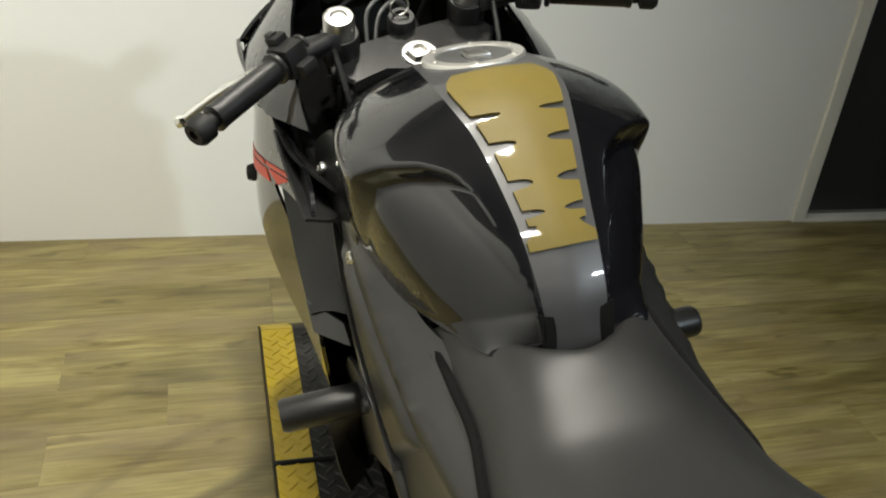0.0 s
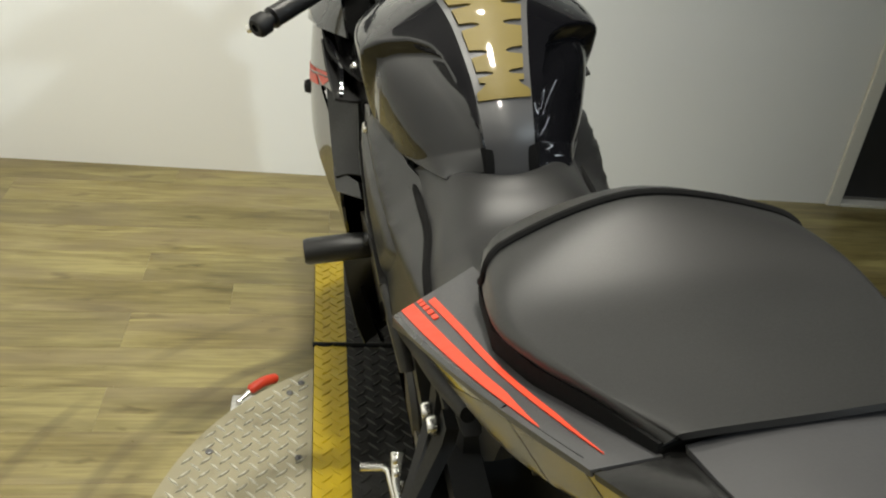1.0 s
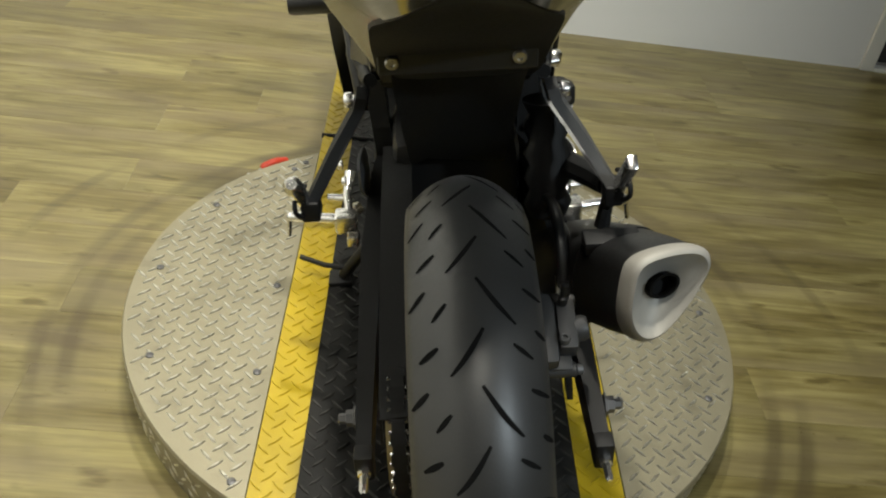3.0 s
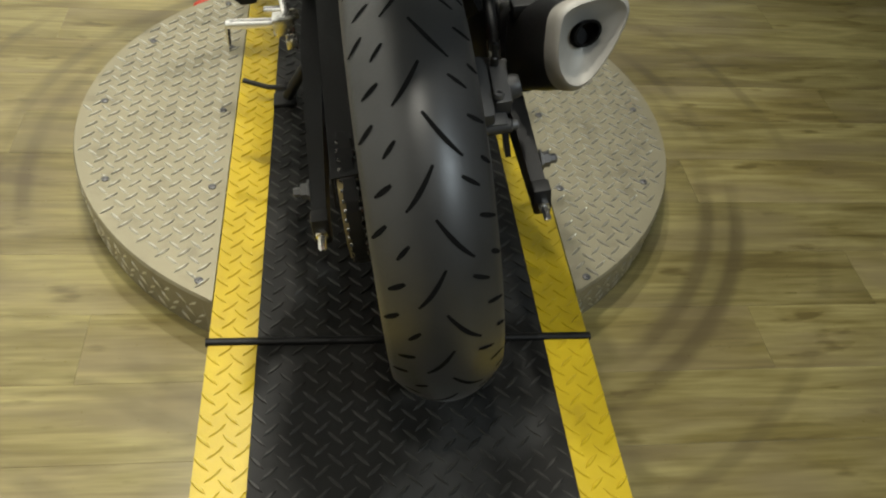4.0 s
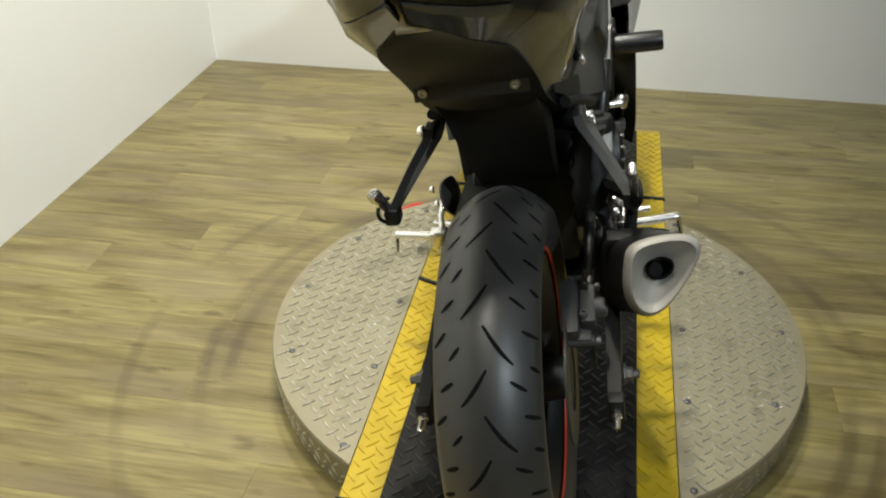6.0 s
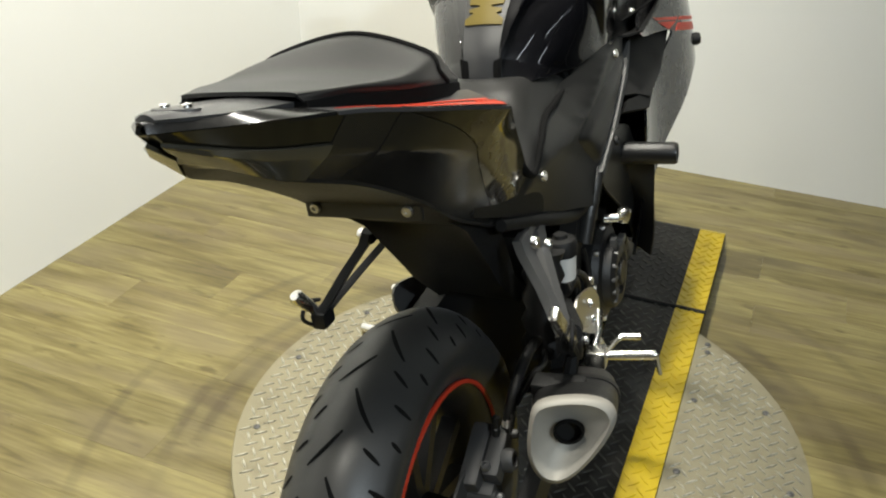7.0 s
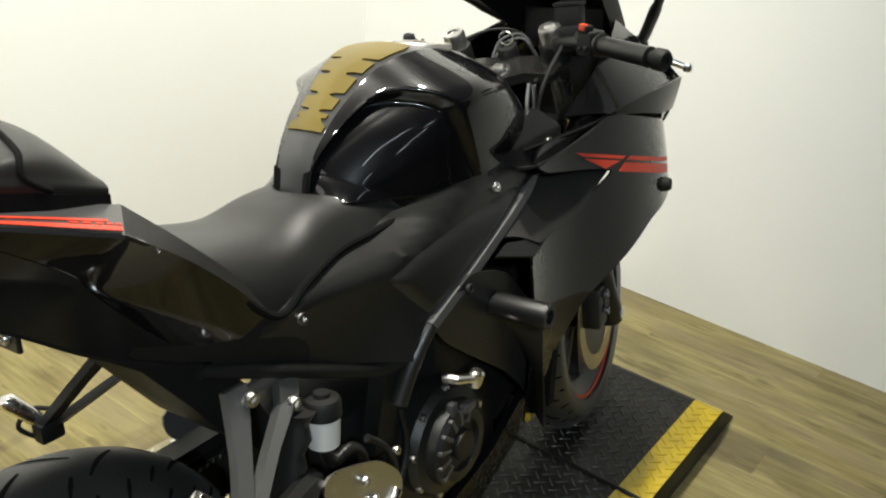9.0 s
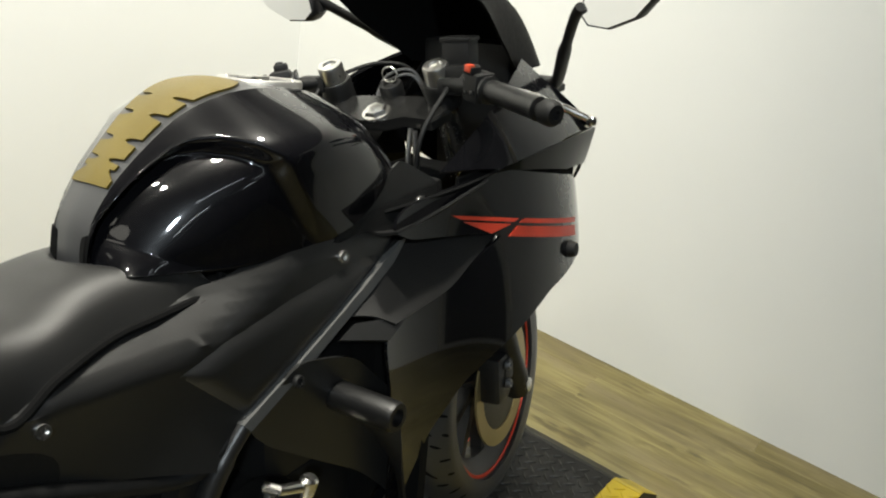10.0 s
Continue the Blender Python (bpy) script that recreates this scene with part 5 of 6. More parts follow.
# folded rear brake foot lever bracket on the right hanger
bm = bmesh.new()
M = Matrix.Translation((0.193, 0.163, 0.590)) @ Matrix.Rotation(radians(-52), 4, "X")
box(bm, (0.012, -0.002, 0.000), (0.014, 0.094, 0.021), M, 0.005)
part("passenger_peg_rubber", bm, CHROME, bike, "polished folded footrest")
bm = bmesh.new()
lathe(bm, [(0.021, 0), (0.022, 0.004), (0.0235, 0.040), (0.021, 0.042)], (0.150, 0.384, 0.538), (0, 0.05, 1), 24)
resv = part("rear_brake_reservoir", bm, WHITEP, bike, "white fluid reservoir with black cap")
bm = bmesh.new()
lathe(bm, [(0.026, 0), (0.026, 0.020), (0.023, 0.026), (0.012, 0.028), (0.011, 0.034), (0.0, 0.034)], (0.150, 0.386, 0.581), (0, 0.05, 1), 24)
part("reservoir_cap", bm, MATTE, resv)
bm = bmesh.new()
tube(bm, curve_pts([(0.150, 0.384, 0.538), (0.150, 0.396, 0.503), (0.152, 0.436, 0.504), (0.150, 0.458, 0.464), (0.145, 0.431, 0.402)], 6), 0.009, 10)
part("reservoir_hose", bm, GRIP, resv)
bm = bmesh.new()
rings(bm, [[(0.13 + 0.034 * math.cos(a) * k, 0.33 + 0.034 * math.sin(a) * k * 0.6 + y, z) for a in (2 * math.pi * j / 14 for j in range(14))] for k, y, z in [(0.8 + 0.25 * (i % 2), 0.006 * i - 0.03, 0.44 + 0.018 * i) for i in range(10)]])
part("shock_spring", bm, DARKMET, bike)

bm = bmesh.new()
lathe(bm, [(0.0, -0.055), (0.010, -0.05), (0.013, -0.02), (0.016, 0.0), (0.016, 0.040), (0.012, 0.046), (0.0, 0.05)], (0.150, 0.425, 0.395), (0, -0.25, 1), 18)
master = part("rear_master_cylinder", bm, DARKMET, bike, "black rear brake master cylinder")
for p, r in (((0.166, 0.428, 0.388), 0.007), ((0.166, 0.420, 0.420), 0.007), ((0.172, 0.505, 0.335), 0.009), ((0.158, 0.520, 0.455), 0.008)):
    bm = bmesh.new()
    bolt(bm, p, (1, 0, 0.1), r, 0.008)
    part("hex_bolt", bm, CHROME, master)
for pts, r in (([(0.150, 0.470, 0.500), (0.158, 0.500, 0.470), (0.156, 0.520, 0.420), (0.150, 0.505, 0.360)], 0.0065), ([(0.140, 0.560, 0.500), (0.150, 0.560, 0.440), (0.150, 0.535, 0.380), (0.145, 0.500, 0.320)], 0.0055), ([(0.130, 0.310, 0.470), (0.142, 0.270, 0.450), (0.142, 0.200, 0.470), (0.130, 0.150, 0.455)], 0.0055)):
    bm = bmesh.new()
    tube(bm, curve_pts(pts, 6), r, 10)
    part("hose", bm, GRIP, master)

# -- rear wheel --
def wheel(centre, radius, width, rim_r, m, grooves, parent, label):
    """A wheel with its tyre in the yz plane round centre, moved by m."""
    c = Vector(centre)
    half = width / 2

    def skin(s, phi, lift=0.0):
        x = s * half
        r = radius - 0.040 * abs(s) ** 2.1 + lift
        return c + Vector((x, r * math.cos(phi), r * math.sin(phi)))

    def done(bm):
        if m is not None:
            bmesh.ops.transform(bm, matrix=m, verts=bm.verts)
        return bm

    prof = [(radius - 0.040 * abs(s) ** 2.1, s * half) for s in [k / 9 for k in range(-9, 10)]]
    wall = [(radius - 0.055, half * 1.0), (radius - 0.075, half * 0.97), (rim_r + 0.012, half * 0.80), (rim_r, half * 0.74)]
    prof = [(r, -a) for r, a in wall[::-1]] + prof + wall
    bm = bmesh.new()
    lathe(bm, prof, c, (1, 0, 0), 96)
    root = part("tyre", done(bm), RUBBER, parent, label, sharp=50)
    for sgn in (-1, 1):
        bm = bmesh.new()
        lathe(bm, [(rim_r + 0.002, sgn * half * 0.78), (rim_r + 0.002, sgn * half * 0.83), (rim_r - 0.004, sgn * half * 0.84), (rim_r - 0.005, sgn * half * 0.79), (rim_r + 0.002, sgn * half * 0.78)], c, (1, 0, 0), 80)
        part("rim_stripe", done(bm), RED, root, "red rim stripe")
    bm = bmesh.new()
    lathe(bm, [(rim_r + 0.002, -half * 0.78), (rim_r - 0.012, -half * 0.72), (rim_r - 0.035, -half * 0.3), (rim_r - 0.035, half * 0.3), (rim_r - 0.012, half * 0.72), (rim_r + 0.002, half * 0.78), (rim_r + 0.004, half * 0.5), (rim_r + 0.004, -half * 0.5), (rim_r + 0.002, -half * 0.78)], c, (1, 0, 0), 80)
    part("rim", done(bm), DARKMET, root)
    bm = bmesh.new()
    lathe(bm, [(0.012, -half * 1.1), (0.034, -half * 1.1), (0.04, -half * 0.6), (0.045, 0), (0.04, half * 0.6), (0.034, half * 1.1), (0.012, half * 1.1)], c, (1, 0, 0), 28)
    part("hub", done(bm), DARKMET, root)
    for k in range(10):
        a = 2 * math.pi * (k // 2) / 5 + (0.19 if k % 2 else -0.19)
        b = 2 * math.pi * (k // 2) / 5 + (0.30 if k % 2 else -0.30)
        p, q = Vector((0, 0.04 * math.cos(a), 0.04 * math.sin(a))), Vector((0, (rim_r - 0.02) * math.cos(b), (rim_r - 0.02) * math.sin(b)))
        side = Vector((0, -(q - p).z, (q - p).y)).normalized() * 0.010
        w = Vector((0.014, 0, 0))
        bm = bmesh.new()
        rings(bm, [[c + t - side - w, c + t + side - w, c + t + side + w, c + t - side + w] for t in (p, p.lerp(q, 0.5), q)])
        part("spoke", done(bm), DARKMET, root, sharp=30)
    # flat strip laid on the tread; the groove's inner shade is its black colour
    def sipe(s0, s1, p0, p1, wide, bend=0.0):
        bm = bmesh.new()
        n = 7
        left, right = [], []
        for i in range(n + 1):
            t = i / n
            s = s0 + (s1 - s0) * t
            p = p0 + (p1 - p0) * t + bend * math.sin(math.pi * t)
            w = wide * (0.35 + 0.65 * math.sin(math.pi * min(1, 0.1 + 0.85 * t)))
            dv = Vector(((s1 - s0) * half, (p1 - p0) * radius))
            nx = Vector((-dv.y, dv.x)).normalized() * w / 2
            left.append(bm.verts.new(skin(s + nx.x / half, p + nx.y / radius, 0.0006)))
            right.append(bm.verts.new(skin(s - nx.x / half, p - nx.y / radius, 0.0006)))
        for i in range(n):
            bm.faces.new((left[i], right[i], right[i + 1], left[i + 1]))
        part("tread_groove_shade", done(bm), SCRUB, root)

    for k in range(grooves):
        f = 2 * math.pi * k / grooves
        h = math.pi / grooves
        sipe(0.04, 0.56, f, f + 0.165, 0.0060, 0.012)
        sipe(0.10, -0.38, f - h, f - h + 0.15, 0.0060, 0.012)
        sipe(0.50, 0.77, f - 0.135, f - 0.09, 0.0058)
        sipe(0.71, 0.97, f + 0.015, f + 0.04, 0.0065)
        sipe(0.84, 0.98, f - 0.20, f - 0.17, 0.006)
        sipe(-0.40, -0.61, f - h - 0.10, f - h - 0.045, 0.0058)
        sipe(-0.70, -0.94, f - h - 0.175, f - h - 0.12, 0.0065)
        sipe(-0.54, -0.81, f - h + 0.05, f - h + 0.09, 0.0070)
    return root


rear = wheel((0.0, 0.029, 0.315), 0.315, 0.146, 0.212, None, 17, bike, "worn black rear tyre with slanted tread grooves")
bm = bmesh.new()
for s, x0, x1 in ((-1, 0.142, 0.120), (1, 0.158, 0.130)):
    rings(bm, [[flip(p, s) for p in ((x - w, y, z - h), (x + w, y, z - h), (x + w, y, z + h), (x - w, y, z + h))] for x, y, z, w, h in ((x0, -0.03, 0.312, 0.010, 0.020), (x0, 0.10, 0.322, 0.012, 0.026), (x0 - 0.004, 0.30, 0.352, 0.016, 0.036), (x1, 0.46, 0.386, 0.02, 0.04), (x1 - 0.03, 0.56, 0.405, 0.03, 0.04))])
box(bm, (0, 0.46, 0.385), (0.20, 0.06, 0.07), None, 0.01)
swing = part("swingarm", bm, MATTE, bike, "black steel swingarm", sharp=30)
for s, x in ((-1, 0.142), (1, 0.160)):
    bm = bmesh.new()
    box(bm, flip((x, -0.040, 0.311), s), (0.025, 0.026, 0.044), None, 0.005)
    part("axle_adjuster", bm, MATTE, swing)
    bm = bmesh.new()
    lathe(bm, [(0.0085, 0), (0.0085, 0.012), (0.0055, 0.013), (0.0055, 0.034), (0.003, 0.038)], flip((x, -0.050, 0.311), s), (0, -1, 0), 6)
    part("adjuster_bolt", bm, CHROME, swing, "bright adjuster bolt")
    bm = bmesh.new()
    lathe(bm, [(0.016, 0), (0.016, 0.003), (0.0115, 0.004), (0.0115, 0.013), (0.007, 0.014), (0.007, 0.022), (0.005, 0.024)], flip((x + 0.013, 0.029, 0.318), s), (s, 0, 0), 6)
    part("axle_nut", bm, ALLOY, swing)
# chain, sprocket, guard
bm = bmesh.new()
lathe(bm, [(0.020, -0.004), (0.100, -0.004), (0.100, 0.004), (0.020, 0.004)], (-0.106, 0.029, 0.315), (1, 0, 0), 44)
part("rear_sprocket", bm, BRASS, bike, "brass-coloured rear sprocket")
bm = bmesh.new()
path = []
for k in range(40):
    a = math.pi / 2 + math.pi * k / 39
    path.append((0.029 + 0.104 * math.cos(a), 0.315 + 0.104 * math.sin(a)))
n0 = 34
path = [(0.029 + 0.50 * (1 - k / n0), 0.419 + 0.015 * (1 - k / n0)) for k in range(n0)] + path + [(0.029 + 0.50 * k / n0, 0.211 + 0.12 * k / n0) for k in range(1, n0)]
acc, last = 0.0, Vector(path[0])
spots = [last]
for p in path[1:]:
    p = Vector(p)
    while (p - last).length >= 0.0135:
        last = last + (p - last).normalized() * 0.0135
        spots.append(last.copy())
for i, p in enumerate(spots[:-1]):
    q = spots[i + 1]
    a = math.atan2((q - p).y, (q - p).x)
    box(bm, (0, 0, 0), (0.016 if i % 2 else 0.020, 0.0150, 0.0105), Matrix.Translation((-0.094, (p.x + q.x) / 2, (p.y + q.y) / 2)) @ Matrix.Rotation(a, 4, "X"))
chain = part("drive_chain", bm, DARKMET, bike, "dark drive chain with bright rivets", smooth=False)
bm = bmesh.new()
for p in spots:
    lathe(bm, [(0.0034, 0), (0.0034, 0.0245), (0.002, 0.0255)], (-0.1065, p.x, p.y), (1, 0, 0), 8)
part("chain_rivets", bm, CHROME, chain)
bm = bmesh.new()
rings(bm, [[(-0.118, y, z - 0.05), (-0.116, y, z), (-0.070, y, z + 0.004), (-0.070, y, z + 0.001), (-0.113, y, z - 0.003), (-0.115, y, z - 0.05)] for y, z in ((0.46, 0.475), (0.30, 0.475), (0.15, 0.455), (0.04, 0.432), (-0.045, 0.395))])
part("chain_guard", bm, MATTE, bike, "black chain guard", sharp=40)
bm = bmesh.new()
lathe(bm, [(0.055, 0), (0.110, 0), (0.110, 0.004), (0.055, 0.004), (0.055, 0)], (0.088, 0.029, 0.315), (1, 0, 0), 44)
part("rear_brake_disc", bm, CAST, bike)
bm = bmesh.new()
TILT = Matrix.Translation((0.108, 0.068, 0.416)) @ Matrix.Rotation(radians(24), 4, "X")
box(bm, (-0.012, 0, 0), (0.030, 0.098, 0.044), TILT, 0.009)
box(bm, (0.016, 0.004, 0.004), (0.026, 0.070, 0.036), TILT, 0.008)
box(bm, (0.004, -0.040, -0.016), (0.034, 0.022, 0.030), TILT, 0.006)
box(bm, (0.004, 0.046, -0.012), (0.030, 0.020, 0.034), TILT, 0.006)
lathe(bm, [(0.017, 0), (0.017, 0.012), (0.014, 0.018), (0.009, 0.018), (0.008, 0.013)], TILT @ Vector((0.026, 0.002, 0.004)), (1, 0, 0.15), 18)
lathe(bm, [(0.010, -0.03), (0.010, 0.012), (0.007, 0.014)], TILT @ Vector((0.012, -0.046, -0.014)), (1, 0, 0), 14)
lathe(bm, [(0.010, -0.03), (0.010, 0.012), (0.007, 0.014)], TILT @ Vector((0.012, 0.050, -0.010)), (1, 0, 0), 14)
cal = part("rear_brake_caliper", bm, CAST, bike, "grey cast rear brake caliper")
for p, axis in (((0.026, -0.046, -0.014), (1, 0, 0)), ((0.026, 0.050, -0.010), (1, 0, 0)), ((0.010, -0.020, 0.022), (0, -0.3, 1))):
    bm = bmesh.new()
    bolt(bm, TILT @ Vector(p), axis, 0.0075, 0.008)
    part("caliper_bolt", bm, ALLOY, cal)
bm = bmesh.new()
lathe(bm, [(0.006, 0), (0.006, 0.010), (0.004, 0.012), (0.004, 0.022), (0.0055, 0.023), (0.0055, 0.030), (0.002, 0.032)], TILT @ Vector((0.012, 0.030, 0.022)), (0.1, 0.1, 1), 12)
part("bleed_nipple", bm, GRIP, cal)
bm = bmesh.new()
rings(bm, [[(x, y - 0.010, z), (x + 0.008, y - 0.010, z), (x + 0.008, y + 0.012, z), (x, y + 0.012, z)] for x, y, z in ((0.124, 0.040, 0.330), (0.122, 0.046, 0.365), (0.118, 0.062, 0.395), (0.116, 0.100, 0.405))])
part("caliper_bracket", bm, DARKMET, cal, sharp=30)
bm = bmesh.new()
tube(bm, curve_pts([(0.125, 0.115, 0.43), (0.128, 0.15, 0.47), (0.13, 0.23, 0.49), (0.125, 0.32, 0.46), (0.12, 0.40, 0.42)], 6), 0.0085, 10)
part("brake_hose", bm, GRIP, cal)
bm = bmesh.new()
tube(bm, [(0.126, 0.118, 0.435), (0.127, 0.135, 0.455)], 0.0095, 10)
part("hose_fitting", bm, STEEL, cal)
# side stand
bm = bmesh.new()
tube(bm, curve_pts([(-0.10, 0.60, 0.26), (-0.15, 0.62, 0.19), (-0.22, 0.65, 0.085), (-0.238, 0.66, 0.055)], 5), 0.0115, 12)
box(bm, (-0.245, 0.662, 0.046), (0.05, 0.045, 0.010), None, 0.003)
tube(bm, [(-0.225, 0.652, 0.080), (-0.275, 0.665, 0.080), (-0.325, 0.675, 0.098)], 0.0055, 8)
part("side_stand", bm, MATTE, bike, "black side stand on the ramp")

# -- front wheel --
front = wheel((0, 1.432, 0.292), 0.292, 0.114, 0.212, STEER, 17, bike, "black front tyre")
for s in (1, -1):
    bm = bmesh.new()
    lathe(bm, [(0.106, 0), (0.142, 0), (0.142, 0.0045), (0.106, 0.0045), (0.106, 0)], flip((0.062, 1.432, 0.292), s), (s, 0, 0), 60)
    if s > 0:
        disc = part("front_brake_disc", steered(bm), BRASS, bike, "tan front brake disc")
    else:
        bm.free()
bm = bmesh.new()
lathe(bm, [(0.108, 0), (0.108, 0.003), (0.04, 0.006), (0.02, 0.006)], (0.060, 1.432, 0.292), (1, 0, 0), 40)
part("disc_carrier", steered(bm), DARKMET, disc)
bm = bmesh.new()
box(bm, (0.085, 1.342, 0.345), (0.05, 0.065, 0.10), Matrix.Translation((0, 0, 0)), 0.012)
box(bm, (0.10, 1.357, 0.36), (0.03, 0.04, 0.05), None, 0.008)
fcal = part("front_brake_caliper", steered(bm), DARKMET, bike, "dark front brake caliper")
for z in (0.335, 0.375):
    bm = bmesh.new()
    bolt(bm, (0.112, 1.342, z), (1, 0, 0), 0.010, 0.010)
    part("caliper_bolt", steered(bm), ALLOY, fcal)
bm = bmesh.new()
lathe(bm, [(0.010, -0.115), (0.010, 0.115), (0.015, 0.116), (0.015, 0.128), (0.008, 0.130)], (0, 1.432, 0.292), (1, 0, 0), 18)
part("front_axle", steered(bm), STEEL, bike)
bm = bmesh.new()
arcs = []
for k in range(15):
    a = radians(20 + 8.5 * k)
    r = 0.308
    row = []
    for x, dr in ((-0.070, -0.05), (-0.064, -0.012), (-0.035, 0.006), (0, 0.012), (0.035, 0.006), (0.064, -0.012), (0.070, -0.05)):
        row.append(Vector((x, 1.432 + (r + dr) * math.cos(a), 0.292 + (r + dr) * math.sin(a))))
    arcs.append(row)
rings(bm, arcs, False, False)
thicken(bm, 0.003)
part("front_mudguard", steered(bm), GLOSS, bike, "gloss black front mudguard")

# ---------- ramp and turntable ----------
TOP = 0.10


def lug(verts, faces, x, y, z, turn, length=0.0345, width=0.0054, high=0.0024):
    """One raised lens-shaped tread bar."""
    c, s = math.cos(turn), math.sin(turn)
    b = len(verts)
    outline = [(-0.5, 0), (-0.2, -0.5), (0.2, -0.5), (0.5, 0), (0.2, 0.5), (-0.2, 0.5)]
    for k, h in ((1.0, 0.0), (0.62, high)):
        for u, w in outline:
            u, w = u * length * k, w * width * k
            verts.append((x + u * c - w * s, y + u * s + w * c, z + h))
    for i in range(6):
        j = (i + 1) % 6
        faces.append((b + i, b + j, b + 6 + j, b + 6 + i))
    faces.append(tuple(b + 6 + i for i in range(6)))


def tread(name, mat, parent, keep, x0, x1, y0, y1, z, pitch=0.0262):
    verts, faces = [], []
    q = pitch / math.sqrt(2)
    for i in range(int((x1 - x0) / q) + 1):
        for j in range(int((y1 - y0) / q) + 1):
            x, y = x0 + (i + 0.5) * q, y0 + (j + 0.5) * q
            if (i + j) % 2 == 0 and x < x1 and y < y1 and keep(x, y):
                lug(verts, faces, x, y, z, radians(45 if i % 2 else -45))
    me = bpy.data.meshes.new(name)
    me.from_pydata(verts, [], faces)
    me.materials.append(mat)
    ob = new(name, me)
    ob.parent = parent
    return tagged(ob, kind="stuff")


def ramp_plate(y0, y1, slope_front=0.0, slope_back=0.0):
    """One ramp section: a plate with folded edges, two yellow bands and raised tread."""
    r = thing("ramp_section", "black diamond-plate ramp section with yellow edge bands", "ramp", Matrix.Identity(4), "ramp sections")
    bm = bmesh.new()
    box(bm, (0, (y0 + y1) / 2, TOP - 0.009), (0.62, y1 - y0, 0.018), None, 0.002)
    box(bm, (-0.304, (y0 + y1) / 2, 0.046), (0.012, y1 - y0 - 0.004, 0.088))
    box(bm, (0.304, (y0 + y1) / 2, 0.046), (0.012, y1 - y0 - 0.004, 0.088))
    part("plate", bm, BLACKPLATE, r, smooth=False)
    for x in (-0.272, 0.272):
        bm = bmesh.new()
        box(bm, (x, (y0 + y1) / 2, TOP + 0.0008), (0.076, y1 - y0 - 0.003, 0.0016))
        part("yellow_band", bm, YELLOW, r, "yellow painted edge band", smooth=False)
        tread("yellow_tread", YELLOW, r, lambda a, b: True, x - 0.037, x + 0.037, y0 + 0.006, y1 - 0.006, TOP + 0.0016)
    tread("black_tread", BLACKLUG, r, lambda a, b: True, -0.232, 0.232, y0 + 0.006, y1 - 0.006, TOP)
    return r


ramp_plate(-2.15, -0.325)
ramp_plate(-0.315, 0.930)
fr = ramp_plate(0.940, 1.405)


def slope_plate():
    """The sloping front lip that leads down to the floor."""
    bm = bmesh.new()
    y0, y1 = 1.405, 1.56
    rings(bm, [[(-0.31, y, z), (0.31, y, z), (0.31, y, 0.0), (-0.31, y, 0.0)] for y, z in ((y0, TOP), (y0 + 0.02, TOP - 0.006), (y1, 0.006))])
    part("front_lip", bm, BLACKPLATE, fr, smooth=False)
    for x in (-0.272, 0.272):
        bm = bmesh.new()
        rings(bm, [[(x - 0.038, y, z + 0.0018), (x + 0.038, y, z + 0.0018), (x + 0.038, y, z), (x - 0.038, y, z)] for y, z in ((y0, TOP), (y0 + 0.02, TOP - 0.006), (y1, 0.006))])
        part("lip_band", bm, YELLOW, fr, smooth=False)


slope_plate()
for y in (-0.32, 0.935):
    bm = bmesh.new()
    rings(bm, [[(x, y + 0.0075 * math.cos(a), TOP + 0.001 + 0.0065 * math.sin(a)) for a in (2 * math.pi * k / 12 for k in range(12))] for x in (-0.314, -0.16, 0.0, 0.16, 0.314)])
    tagged(part("hinge_seam", bm, SEAMM), "black hinge rod between ramp sections", "hinge", "ramp hinges")

